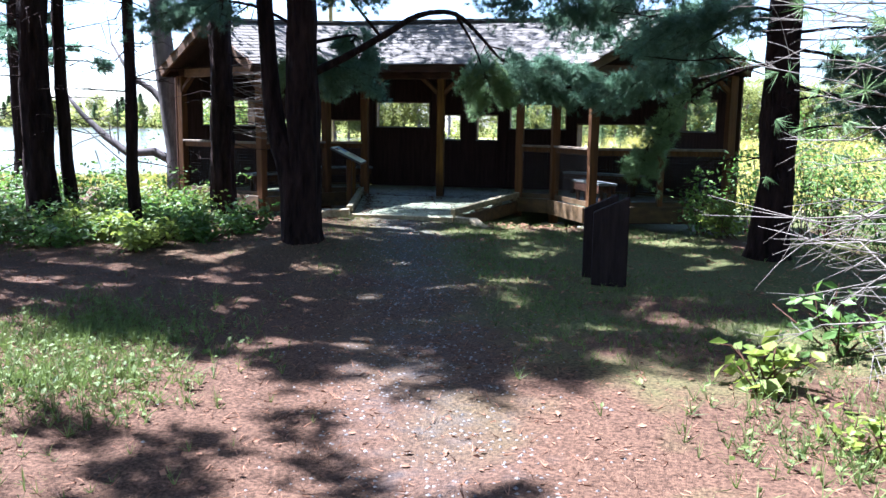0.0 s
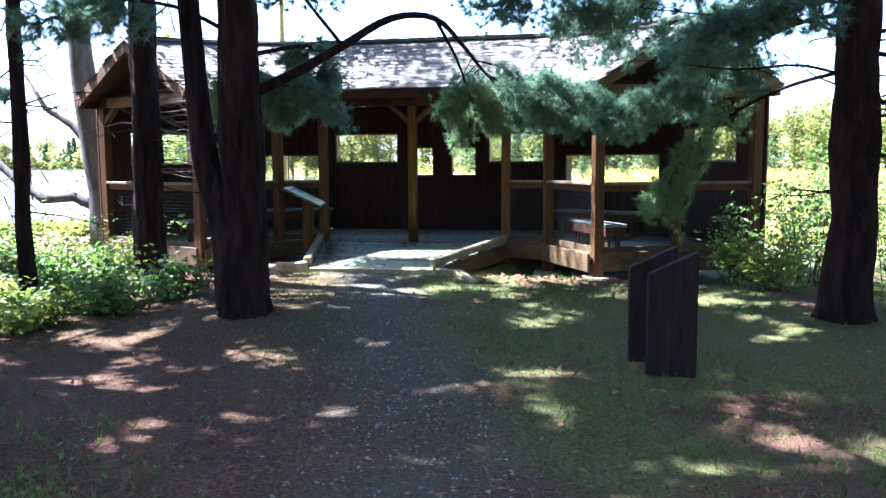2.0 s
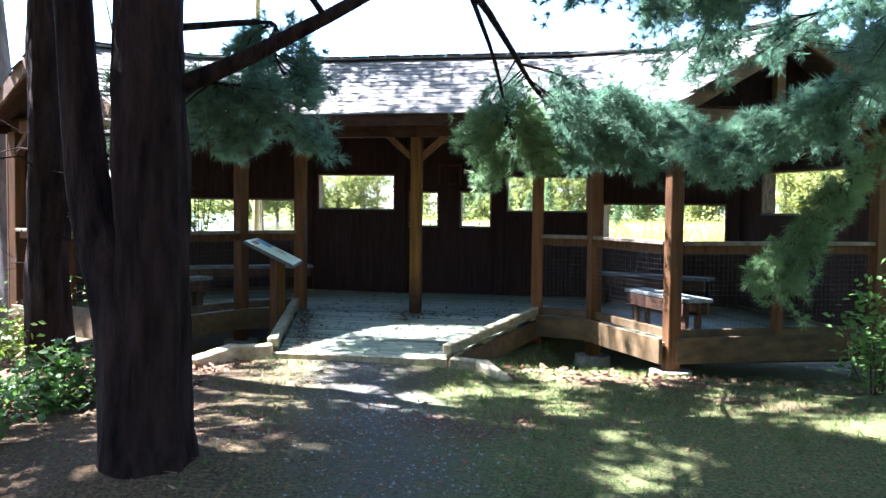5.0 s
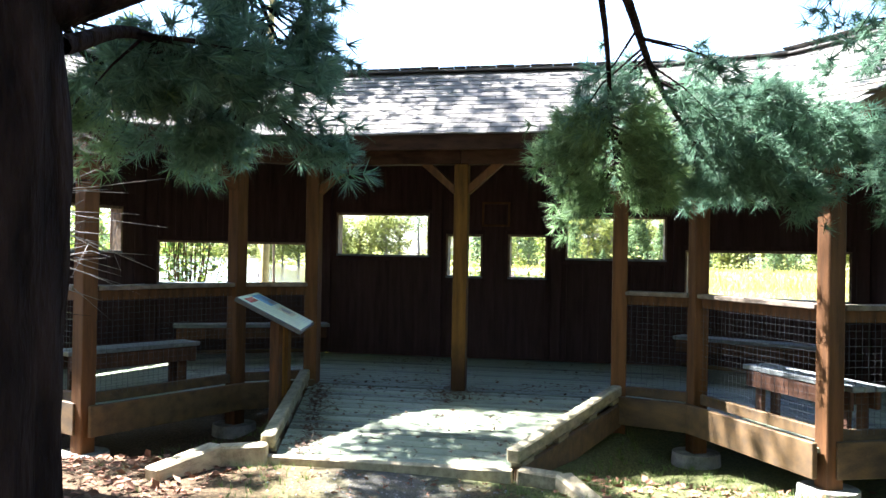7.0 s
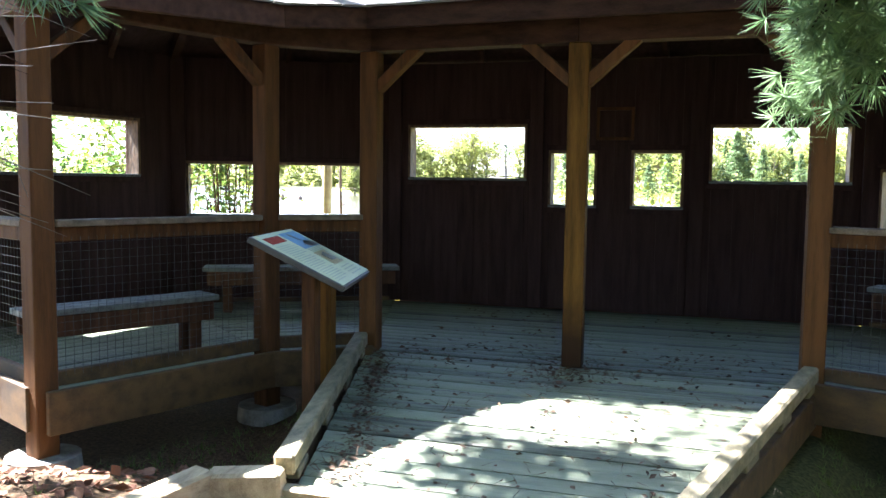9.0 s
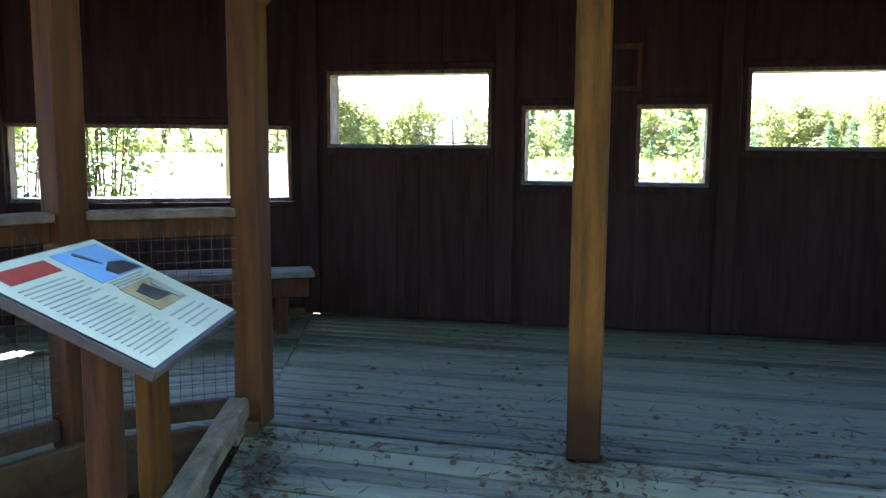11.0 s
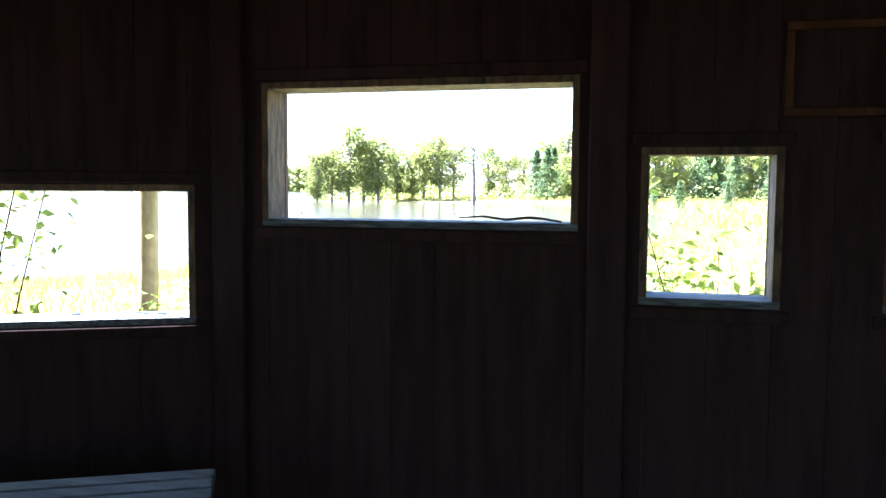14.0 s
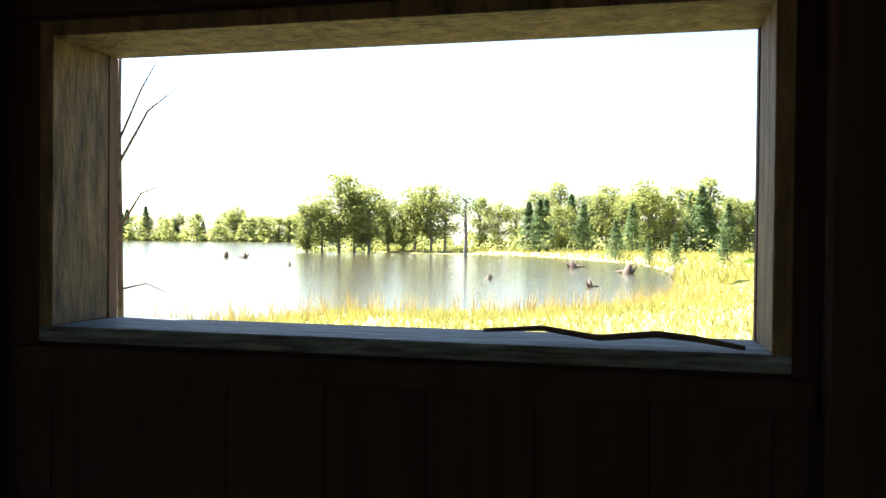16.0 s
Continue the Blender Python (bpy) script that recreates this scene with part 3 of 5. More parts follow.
SHINGLES = [shingle_mesh(w) for w in (0.13, 0.17, 0.21, 0.25)]
WIDTHS = (0.13, 0.17, 0.21, 0.25)
rest_v, rest_f = [], []
named = 0
rng = np.random.default_rng(5)
for line, side in ((ein, 0), (eout, 1)):
    for k in range(5):
        a0, a1, b0, b1 = line[k], line[k + 1], rid[k], rid[k + 1]
        slope = ((b0 + b1) / 2 - (a0 + a1) / 2).length
        rows = int(slope / 0.135)
        for r in range(rows + 1):
            t = r * 0.135 / slope - 0.02
            p, q = a0.lerp(b0, t), a1.lerp(b1, t)
            u = (q - p).normalized()
            up = ((b0 + b1) / 2 - (a0 + a1) / 2).normalized()
            nrm = u.cross(up) if side == 0 else up.cross(u)
            up = nrm.cross(u) if side == 0 else u.cross(nrm)
            if nrm.z < 0:
                nrm, up = -nrm, up
            s = rng.uniform(-0.1, 0)
            total = (q - p).length
            while s < total:
                j = int(rng.integers(0, 4))
                c = p + u * (s + WIDTHS[j] / 2) + nrm * (0.03 + 0.004) + up * float(rng.uniform(-0.012, 0.008))
                m = Matrix((u, up, nrm)).transposed().to_4x4()
                m.translation = c
                s += WIDTHS[j] + 0.006
                if side == 0 and k == 2 and named < 300:
                    named += 1
                    ob = new("shingle", SHINGLES[j])
                    ob.parent = roof
                    ob.matrix_basis = Matrix.Translation(-roof.location) @ m
                else:
                    base = len(rest_v)
                    rest_v += [tuple(m @ v.co - roof.location) for v in SHINGLES[j].vertices]
                    rest_f += [tuple(base + i for i in f.vertices) for f in SHINGLES[j].polygons]
me = bpy.data.meshes.new("shingles")
me.from_pydata(rest_v, [], rest_f)
me.materials.append(M_SHINGLE)
tagged(part("shingles", me, None, roof), kind="stuff")

for k in range(5):
    bm = bmesh.new()
    up = Vector((0, 0, 0.052))
    beam(bm, rid[k] + up, rid[k + 1] + up, 0.20, 0.02, bevel=0.004)
    part("ridge_cap", bm, M_SHINGLE, roof)

# ---- posts, header, braces ----
POSTS = [INNER[0], INNER[1], INNER[2], CENTRE, INNER[3], INNER[4], INNER[5], OUTER[0], OUTER[5]]
for k, p in enumerate(POSTS):
    foot = 0.0 if p is CENTRE else float(ground_z(p.x, p.y)) - 0.02
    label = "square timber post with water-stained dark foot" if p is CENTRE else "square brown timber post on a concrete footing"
    post = thing("post", (p.x, p.y, foot), label, "post", "posts of the hide")
    bm = bmesh.new()
    yaw_dir = Vector((1, 0, 0)) if k in (2, 3, 4) else (axis_l if p.x < 0 else axis_r)
    beam(bm, Vector((p.x, p.y, foot + 0.001)), Vector((p.x, p.y, 2.24)), 0.14, 0.14, up=yaw_dir, bevel=0.008)
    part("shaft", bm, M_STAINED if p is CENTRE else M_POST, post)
    if foot < -0.1 and k in (0, 6, 7, 8, 1, 5):
        bm = bmesh.new()
        bmesh.ops.create_cone(bm, segments=18, radius1=0.23, radius2=0.21, depth=0.24, cap_ends=True, matrix=Matrix.Translation((p.x, p.y, foot + 0.02)))
        part("footing", bm, M_CONCRETE, post)
header = thing("header_beam", (0, -2.6, 2.24), "brown timber header beam carried on posts with knee braces", "beam")
chain = [OUTER[0], INNER[0], INNER[1], INNER[2], CENTRE, INNER[3], INNER[4], INNER[5], OUTER[5]]
for p, q in zip(chain[:-1], chain[1:]):
    u = (q - p).normalized()
    bm = bmesh.new()
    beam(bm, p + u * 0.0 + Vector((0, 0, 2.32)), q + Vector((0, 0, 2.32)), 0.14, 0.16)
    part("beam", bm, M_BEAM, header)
    for a, d in ((p, u), (q, -u)):
        if (q - p).length < 1.0:
            continue
        bm = bmesh.new()
        beam(bm, a + d * 0.05 + Vector((0, 0, 1.97)), a + d * 0.39 + Vector((0, 0, 2.27)), 0.075, 0.10, up=d.cross(Vector((0, 0, 1))), bevel=0.005)
        part("knee_brace", bm, M_POST, header)


# ---- railings with wire mesh ----
def railing(p, q, mid_post=False, z0=0.0):
    u = (q - p).normalized()
    rail = thing("railing", (p + q) / 2, "timber railing filled with galvanised wire mesh", "railing", "railings of the deck")
    a, b = p + u * 0.08, q - u * 0.08
    up = Vector((0, 0, 1))
    bm = bmesh.new()
    beam(bm, a + up * (RAIL - 0.02), b + up * (RAIL - 0.02), 0.14, 0.04)
    part("top_rail", bm, M_RAIL, rail)
    bm = bmesh.new()
    beam(bm, a + up * (RAIL - 0.085), b + up * (RAIL - 0.085), 0.04, 0.088)
    part("under_rail", bm, M_POST, rail)
    bm = bmesh.new()
    beam(bm, a + up * 0.085, b + up * 0.085, 0.045, 0.09)
    part("bottom_rail", bm, M_RIM, rail)
    side = u.cross(up) * 0.028
    bm = bmesh.new()
    length = (b - a).length
    for k in range(1, 16):
        z = 0.11 + k * 0.052
        w = side + up * (z + 0.004 * math.sin(k))
        beam(bm, a + w, b + w, 0.0019, 0.0019, bevel=0)
    for k in range(1, int(length / 0.052)):
        w = side * 1.1 + u * (k * 0.052)
        beam(bm, a + w + up * 0.1, a + w + up * 0.93, 0.0018, 0.0018, up=(1, 0.3, 0), bevel=0)
    part("wire_mesh", bm, M_WIRE, rail)
    if mid_post:
        c = (a + b) / 2
        bm = bmesh.new()
        beam(bm, c + up * 0.002, c + up * (RAIL - 0.045), 0.09, 0.09, up=u)
        part("baluster", bm, M_POST, rail)


railing(INNER[0], INNER[1])
railing(INNER[1], INNER[2])
railing(INNER[3], INNER[4])
railing(INNER[4], INNER[5])
railing(INNER[0], OUTER[0], True)
railing(INNER[5], OUTER[5], True)

# ---- ramp ----
ramp = thing("ramp", (-0.15, -4.9, -0.2), "grey boarded entrance ramp between timber kerbs", "ramp")
R_TOP = [Vector((-1.66, -2.558, 0)), Vector((1.42, -2.706, 0))]
R_LOW = [Vector((-1.07, -4.98, -0.155)), Vector((0.63, -4.98, -0.155))]
count = 16
for k in range(count):
    a, b = (k + 0.035) / count, (k + 0.965) / count
    c = [R_TOP[0].lerp(R_LOW[0], a), R_TOP[1].lerp(R_LOW[1], a), R_TOP[1].lerp(R_LOW[1], b), R_TOP[0].lerp(R_LOW[0], b)]
    bm = bmesh.new()
    dz = Vector((0, 0, random.uniform(-0.002, 0.002) - 0.003))
    board_solid(bm, [v + dz for v in c])
    part("ramp_board", bm, M_DECK, ramp)
for s in (0, 1):
    a, b = R_TOP[s], R_LOW[s]
    side = Vector((-0.05 if s == 0 else 0.05, 0, 0))
    bm = bmesh.new()
    beam(bm, a.lerp(b, 0.03) + side + Vector((0, 0, 0.095)), b + side + Vector((0, -0.03, 0.105)), 0.10, 0.10, bevel=0.012)
    part("kerb", bm, M_KERB, ramp)
    for t in (0.08, 0.36, 0.64, 0.93):
        bm = bmesh.new()
        c = a.lerp(b, t) + side
        d = (b - a).normalized() * 0.11
        beam(bm, c - d + Vector((0, 0, 0.022)), c + d + Vector((0, 0, 0.022)), 0.09, 0.046)
        part("kerb_block", bm, M_KERB, ramp)
    bm = bmesh.new()
    out = side * 1.6
    beam(bm, a.lerp(b, 0.04) + out + Vector((0, 0, -0.13)), b + out + Vector((0, 0, -0.10)), 0.045, 0.22)
    part("stringer", bm, M_RIM, ramp)
bm = bmesh.new()
beam(bm, R_LOW[0] + Vector((-0.05, -0.05, -0.03)), R_LOW[1] + Vector((0.05, -0.05, -0.03)), 0.09, 0.09)
part("threshold", bm, M_CURB, ramp)

# timbers that hold the earth on both sides of the ramp's foot
for pts in (((-1.10, -5.05), (-1.45, -5.13), (-1.66, -5.68)), ((0.72, -5.02), (1.02, -5.06), (1.30, -5.42))):
    for p, q in zip(pts[:-1], pts[1:]):
        zp, zq = float(ground_z(*p)), float(ground_z(*q))
        bm = bmesh.new()
        drop = 0.0 if p[0] < 0 and q[0] < 0 else 0.07
        a, b = Vector((*p, -0.13 - drop)), Vector((*q, (-0.15 if q != pts[-1] else zq + 0.01) - drop))
        beam(bm, a, b, 0.14, 0.16, bevel=0.015)
        single("landscape_timber", bm, M_CURB, "pale weathered timber edging sunk beside the ramp", "timber edging", "edging timbers")


# ---- benches ----
def bench(p, q, label, z=0.445, depth=0.30):
    p, q = Vector((*p, 0)), Vector((*q, 0))
    u = (q - p).normalized()
    w = Vector((-u.y, u.x, 0))
    seat = thing("bench", (p + q) / 2, label, "bench", "benches in the hide")
    for k in (-1, 0, 1):
        bm = bmesh.new()
        off = w * (k * depth / 3) + Vector((0, 0, z - 0.02))
        beam(bm, p + off, q + off, depth / 3 - 0.012, 0.04, bevel=0.005)
        part("seat_plank", bm, M_BENCH, seat)
    for s in (-1, 1):
        bm = bmesh.new()
        off = w * (s * (depth / 2 - 0.03)) + Vector((0, 0, z - 0.11))
        beam(bm, p + u * 0.04 + off, q - u * 0.04 + off, 0.038, 0.135)
        part("apron", bm, M_BENCHLEG, seat)
    for t in (0.12, 0.88):
        for s in (-1, 1):
            bm = bmesh.new()
            c = p.lerp(q, t) + w * (s * (depth / 2 - 0.075))
            beam(bm, c + Vector((0, 0, 0.002)), c + Vector((0, 0, z - 0.042)), 0.085, 0.045, up=w)
            part("leg", bm, M_BENCHLEG, seat)


bench((-2.12, -0.60), (-3.80, -1.46), "grey plank bench under the low slot, sun-flecked")
bench((-2.72, -3.08), (-3.36, -4.25), "grey plank bench beside the mesh railing")
bench((2.62, -3.20), (3.18, -4.36), "grey plank bench with a sunlit end by the railing")
bench((2.20, -0.66), (3.75, -1.50), "grey plank bench below the low slot, in shade")

# small open frame fixed to the wall between the two small slots
fr = thing("wall_frame", (-0.05, -0.02, 1.72), "small empty wooden frame fixed to the dark wall", "frame")
for e0, e1 in (((-0.235, 1.735), (0.135, 1.735)), ((-0.235, 2.03), (0.135, 2.03)), ((-0.22, 1.75), (-0.22, 2.015)), ((0.12, 1.75), (0.12, 2.015))):
    bm = bmesh.new()
    beam(bm, Vector((e0[0], -0.013, e0[1])), Vector((e1[0], -0.013, e1[1])), 0.03, 0.03, up=(0, 1, 0), bevel=0.003)
    part("frame_strip", bm, M_POST, fr)

# ---- interpretive panel beside the ramp ----
S_R, S_T, S_B = Vector((-1.416, -3.20, 0.678)), Vector((-1.962, -3.262, 0.953)), Vector((-1.236, -4.045, 0.678))
s_y = (S_B - S_R).normalized()
s_x0 = (S_T - S_R)
s_x = (s_x0 - s_y * s_x0.dot(s_y)).normalized()
s_n = s_y.cross(s_x)
if s_n.z < 0:
    s_n = -s_n
P_W, P_H = (S_B - S_R).length, 0.60
board = thing("information_panel", (-1.62, -3.66, -0.3), "slanted information panel with photos and text on two posts", "sign")


def on_panel(u, v, lift=0.0):
    return S_R + s_y * (u * P_W) + s_x * (v * P_H) + s_n * lift


def panel_patch(name, u0, v0, u1, v1, lift, mat, label="", pts=None):
    bm = bmesh.new()
    pts = pts or ((u0, v0), (u1, v0), (u1, v1), (u0, v1))
    top = [bm.verts.new(on_panel(u, v, lift)) for u, v in pts]
    low = [bm.verts.new(on_panel(u, v, lift - 0.0015)) for u, v in pts]
    bm.faces.new(top)
    for j in range(len(pts)):
        bm.faces.new((top[j], low[j], low[(j + 1) % len(pts)], top[(j + 1) % len(pts)]))
    bmesh.ops.recalc_face_normals(bm, faces=bm.faces)
    return part(name, bm, mat, board, label)


bm = bmesh.new()
beam(bm, on_panel(-0.01, 0.5, -0.02), on_panel(1.01, 0.5, -0.02), P_H + 0.03, 0.035, up=s_n, bevel=0.004)
part("panel_frame", bm, M_SIGNFRAME, board, "dark metal tray")
panel_patch("sheet", 0.0, 0.0, 1, 1, 0.003, M_PAPER, "pale printed sheet under clear cover")
panel_patch("photo", 0.05, 0.62, 0.48, 0.95, 0.006, M_SIGNBLUE, "blue sky photo")
panel_patch("photo", 0.14, 0.27, 0.46, 0.53, 0.006, M_SIGNOCHRE, "small ochre photo")
panel_patch("title_block", 0.55, 0.81, 0.92, 0.93, 0.006, M_SIGNRED, "red title block")
panel_patch("photo_shape", 0, 0, 0, 0, 0.009, M_SIGNINK, "", ((0.06, 0.63), (0.30, 0.63), (0.33, 0.70), (0.22, 0.76), (0.10, 0.73)))
panel_patch("photo_shape", 0, 0, 0, 0, 0.009, M_SIGNINK, "", ((0.27, 0.76), (0.30, 0.79), (0.36, 0.90), (0.33, 0.92), (0.28, 0.82)))
panel_patch("photo_shape", 0, 0, 0, 0, 0.009, M_SIGNINK, "", ((0.22, 0.33), (0.38, 0.34), (0.40, 0.46), (0.27, 0.50)))
panel_patch("photo_shape", 0, 0, 0, 0, 0.009, M_SIGNGREY, "", ((0.15, 0.28), (0.21, 0.29), (0.22, 0.47), (0.16, 0.50)))
for k in range(21):
    v = 0.07 + k * 0.034
    panel_patch("text_line", 0.55 + (0.14 if k in (0, 7, 14) else 0.025 * (k % 3)), v, 0.94, v + 0.009, 0.006, M_SIGNGREY)
for k in range(4):
    v = 0.06 + k * 0.046
    panel_patch("text_line", 0.12 + 0.03 * (k % 2), v, 0.46, v + 0.011, 0.006, M_SIGNGREY)
for k in range(3):
    v = 0.545 + k * 0.024
    panel_patch("text_line", 0.10 + 0.05 * (k % 2), v, 0.44, v + 0.010, 0.006, M_SIGNGREY)
for u, v in ((0.77, 0.40), (0.36, 0.36)):
    c = on_panel(u, v, -0.045)
    bm = bmesh.new()
    beam(bm, Vector((c.x, c.y, float(ground_z(c.x, c.y)) - 0.02)), c + Vector((0, 0, -0.01)), 0.088, 0.088, up=(0, 1, 0), bevel=0.006)
    part("support_post", bm, M_CENTREPOST if u < 0.5 else M_POST, board)

# ---- pedestal boards beside the path ----
ped = thing("sign_pedestal", (3.3, -10.0, -0.22), "two dark brown slant-topped pedestal boards without their panel", "sign pedestal")
for dx, dy in ((0, 0), (-0.11, 0.36)):
    bm = bmesh.new()
    a, b = Vector((3.178 + dx, -10.171 + dy, 0)), Vector((3.517 + dx, -10.138 + dy, 0))
    u = (b - a).normalized()
    w = Vector((-u.y, u.x, 0)) * 0.045
    prof = [(a, -0.26), (b, -0.26), (b, 0.695), (a, 0.537)]
    f = [bm.verts.new(p + Vector((0, 0, z))) for p, z in prof]
    g = [bm.verts.new(p + w * 2 + Vector((0, 0, z))) for p, z in prof]
    bm.faces.new(f)
    bm.faces.new(g[::-1])
    for j in range(4):
        bm.faces.new((f[j], g[j], g[(j + 1) % 4], f[(j + 1) % 4]))
    bmesh.ops.recalc_face_normals(bm, faces=bm.faces)
    bmesh.ops.bevel(bm, geom=bm.edges[:], offset=0.007, segments=2, affect="EDGES")
    part("upright_board", bm, M_SLAB, ped)

# stick on the sill of the high slot
pts = [(-1.41, 0.065, 1.348), (-1.31, 0.055, 1.356), (-1.22, 0.05, 1.344), (-1.13, 0.045, 1.354), (-1.07, 0.035, 1.350), (-1.0, 0.02, 1.340)]
single("stick", tubes_mesh("stick", [(pts, [0.003, 0.0045, 0.005, 0.0055, 0.005, 0.0035], 7, 0.3)], M_STICK), None, "thin crooked stick lying on the window sill", "stick")


# ---- pines round the path ----
def crown_limbs(rng, z0, z1, reach, count):
    """Whorled limbs of a pine, with the places and ways of their needle tufts, about the trunk's foot."""
    limbs, at, way = [], [], []
    for k in range(count):
        t = (k + rng.uniform(0, 1)) / count
        z = z0 + (z1 - z0) * t
        a = k * 2.4 + rng.uniform(-0.4, 0.4)
        ln = reach * (1 - 0.75 * t) * rng.uniform(0.7, 1.15)
        d = np.array((math.cos(a), math.sin(a), 0))
        pts = [np.array((0, 0, z)) + d * ln * s + np.array((0, 0, ln * (0.16 * s - 0.22 * s * s))) + rng.normal(0, 0.03, 3) * (s > 0) for s in (0, 0.35, 0.7, 1.0)]
        limbs.append((pts, [0.045 * (1 - 0.6 * t), 0.03 * (1 - 0.6 * t), 0.018, 0.006], 5, 0.1))
        n = int(27 * ln)
        m = max(2, int(ln * 1.6))
        cs, cw = rng.uniform(0.2, 1.0, m), rng.normal(0, 1, m)
        pick = rng.integers(0, m, n)
        s = np.clip(cs[pick] + rng.normal(0, 0.11 / ln, n), 0.1, 1.08)
        base = np.array((0, 0, z)) + d * (ln * s)[:, None] + np.stack((0 * s, 0 * s, ln * (0.16 * s - 0.22 * s * s)), 1)
        side = np.array((-d[1], d[0], 0))
        sp = (cw[pick] * ln * 0.16 + rng.normal(0, 0.13, n)) * (0.35 + s)
        p = base + side * sp[:, None] + rng.normal(0, 0.07, (n, 3))
        at.append(p)
        way.append(d * 0.6 + side * np.sign(sp)[:, None] * 0.4 + np.array((0, 0, 0.25)))
    return limbs, np.concatenate(at), np.concatenate(way)


CROWNS = []
for seed, (z0, z1, reach, count) in enumerate(((4.4, 12.0, 3.1, 30), (4.0, 10.0, 2.6, 26), (5.0, 13.5, 3.4, 34))):
    rng = np.random.default_rng(20 + seed)
    limbs, at, way = crown_limbs(rng, z0, z1, reach, count)
    CROWNS.append((tubes_mesh("limbs", limbs, M_BARK), mesh_np("needles", *blades(at, way, 16, 0.26, 0.034, 0.55, rng), M_NEEDLE)))


def dead_stubs(rng, x, y, z0, z1, r, count, reach=1.0):
    """Short bare branches along the lower trunk."""
    out = []
    for k in range(count):
        z, a, ln = rng.uniform(z0, z1), rng.uniform(0, 6.28), reach * rng.uniform(0.35, 1.0)
        d = np.array((math.cos(a), math.sin(a), rng.uniform(-0.25, 0.2)))
        b = np.array((x, y, z)) + d * r * 0.7
        p = [b, b + d * ln * 0.5 + rng.normal(0, 0.05, 3), b + d * ln + rng.normal(0, 0.09, 3)]
        out.append((p, [0.011, 0.007, 0.002], 5, 0.1))
        for j in range(4):
            s = p[1] + (p[2] - p[1]) * rng.uniform(-0.6, 0.8)
            e = s + d * rng.uniform(0.1, 0.3) + rng.normal(0, 0.13, 3)
            out.append(([s, (s + e) / 2 + rng.normal(0, 0.02, 3), e], [0.004, 0.003, 0.001], 4, 0))
    return out


def pine(x, y, r, crown, turn, label, lean=(0, 0), bark=None, stubs=16, tall=11.0, size=1.0, stub_top=3.4, lift=0.0):
    z = float(ground_z(x, y))
    tree = thing("pine_tree", (x, y, z), label, "tree", "trees round the hide")
    rng = np.random.default_rng(int(abs(x * 131 + y * 17)))
    hs = (-0.15, 0.0, 0.12, 0.4, 1.0, 2.0, 3.2, 5.0, 8.0, tall)
    pts = [(lean[0] * h + 0.02 * math.sin(h * 2 + x), lean[1] * h + 0.02 * math.cos(h * 1.7), h) for h in hs]
    rad = [r * f for f in (1.6, 1.4, 1.2, 1.06, 1.0, 0.96, 0.9, 0.78, 0.5, 0.12)]
    fine_p, fine_r = [], []
    for i in range(len(pts) - 1):
        for s in np.linspace(0, 1, max(2, int((hs[i + 1] - hs[i]) / (0.07 if hs[i] < 3 else 0.3))), endpoint=False):
            s = float(s)
            fine_p.append(Vector(pts[i]).lerp(Vector(pts[i + 1]), s))
            fine_r.append(rad[i] * (1 - s) + rad[i + 1] * s)
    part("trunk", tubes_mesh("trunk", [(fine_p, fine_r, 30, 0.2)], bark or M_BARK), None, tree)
    if stubs:
        tagged(part("dead_wood", tubes_mesh("dead_wood", dead_stubs(rng, 0, 0, 0.9, stub_top, r, stubs, 1.1), M_TWIG if bark else M_BARK), None, tree, "bare lower branches"), kind="stuff")
    if crown is not None:
        for name, me in zip(("limbs", "needles"), CROWNS[crown]):
            ob = tagged(part(name, me, None, tree), kind="stuff")
            ob.matrix_basis = pose(lean[0] * 5, lean[1] * 5, lift, 0, 0, turn) @ Matrix.Diagonal((size, size, size, 1))
    return tree


def smooth_line(points, steps=4):
    """The points with a smooth curve drawn through them."""
    p = [np.array(q, float) for q in points]
    p = [2 * p[0] - p[1]] + p + [2 * p[-1] - p[-2]]
    out = []
    for i in range(1, len(p) - 2):
        for j in range(steps):
            t = j / steps
            out.append(0.5 * (2 * p[i] + (p[i + 1] - p[i - 1]) * t + (2 * p[i - 1] - 5 * p[i] + 4 * p[i + 1] - p[i + 2]) * t * t + (3 * p[i] - p[i - 1] - 3 * p[i + 1] + p[i + 2]) * t ** 3))
    return out + [p[-2]]


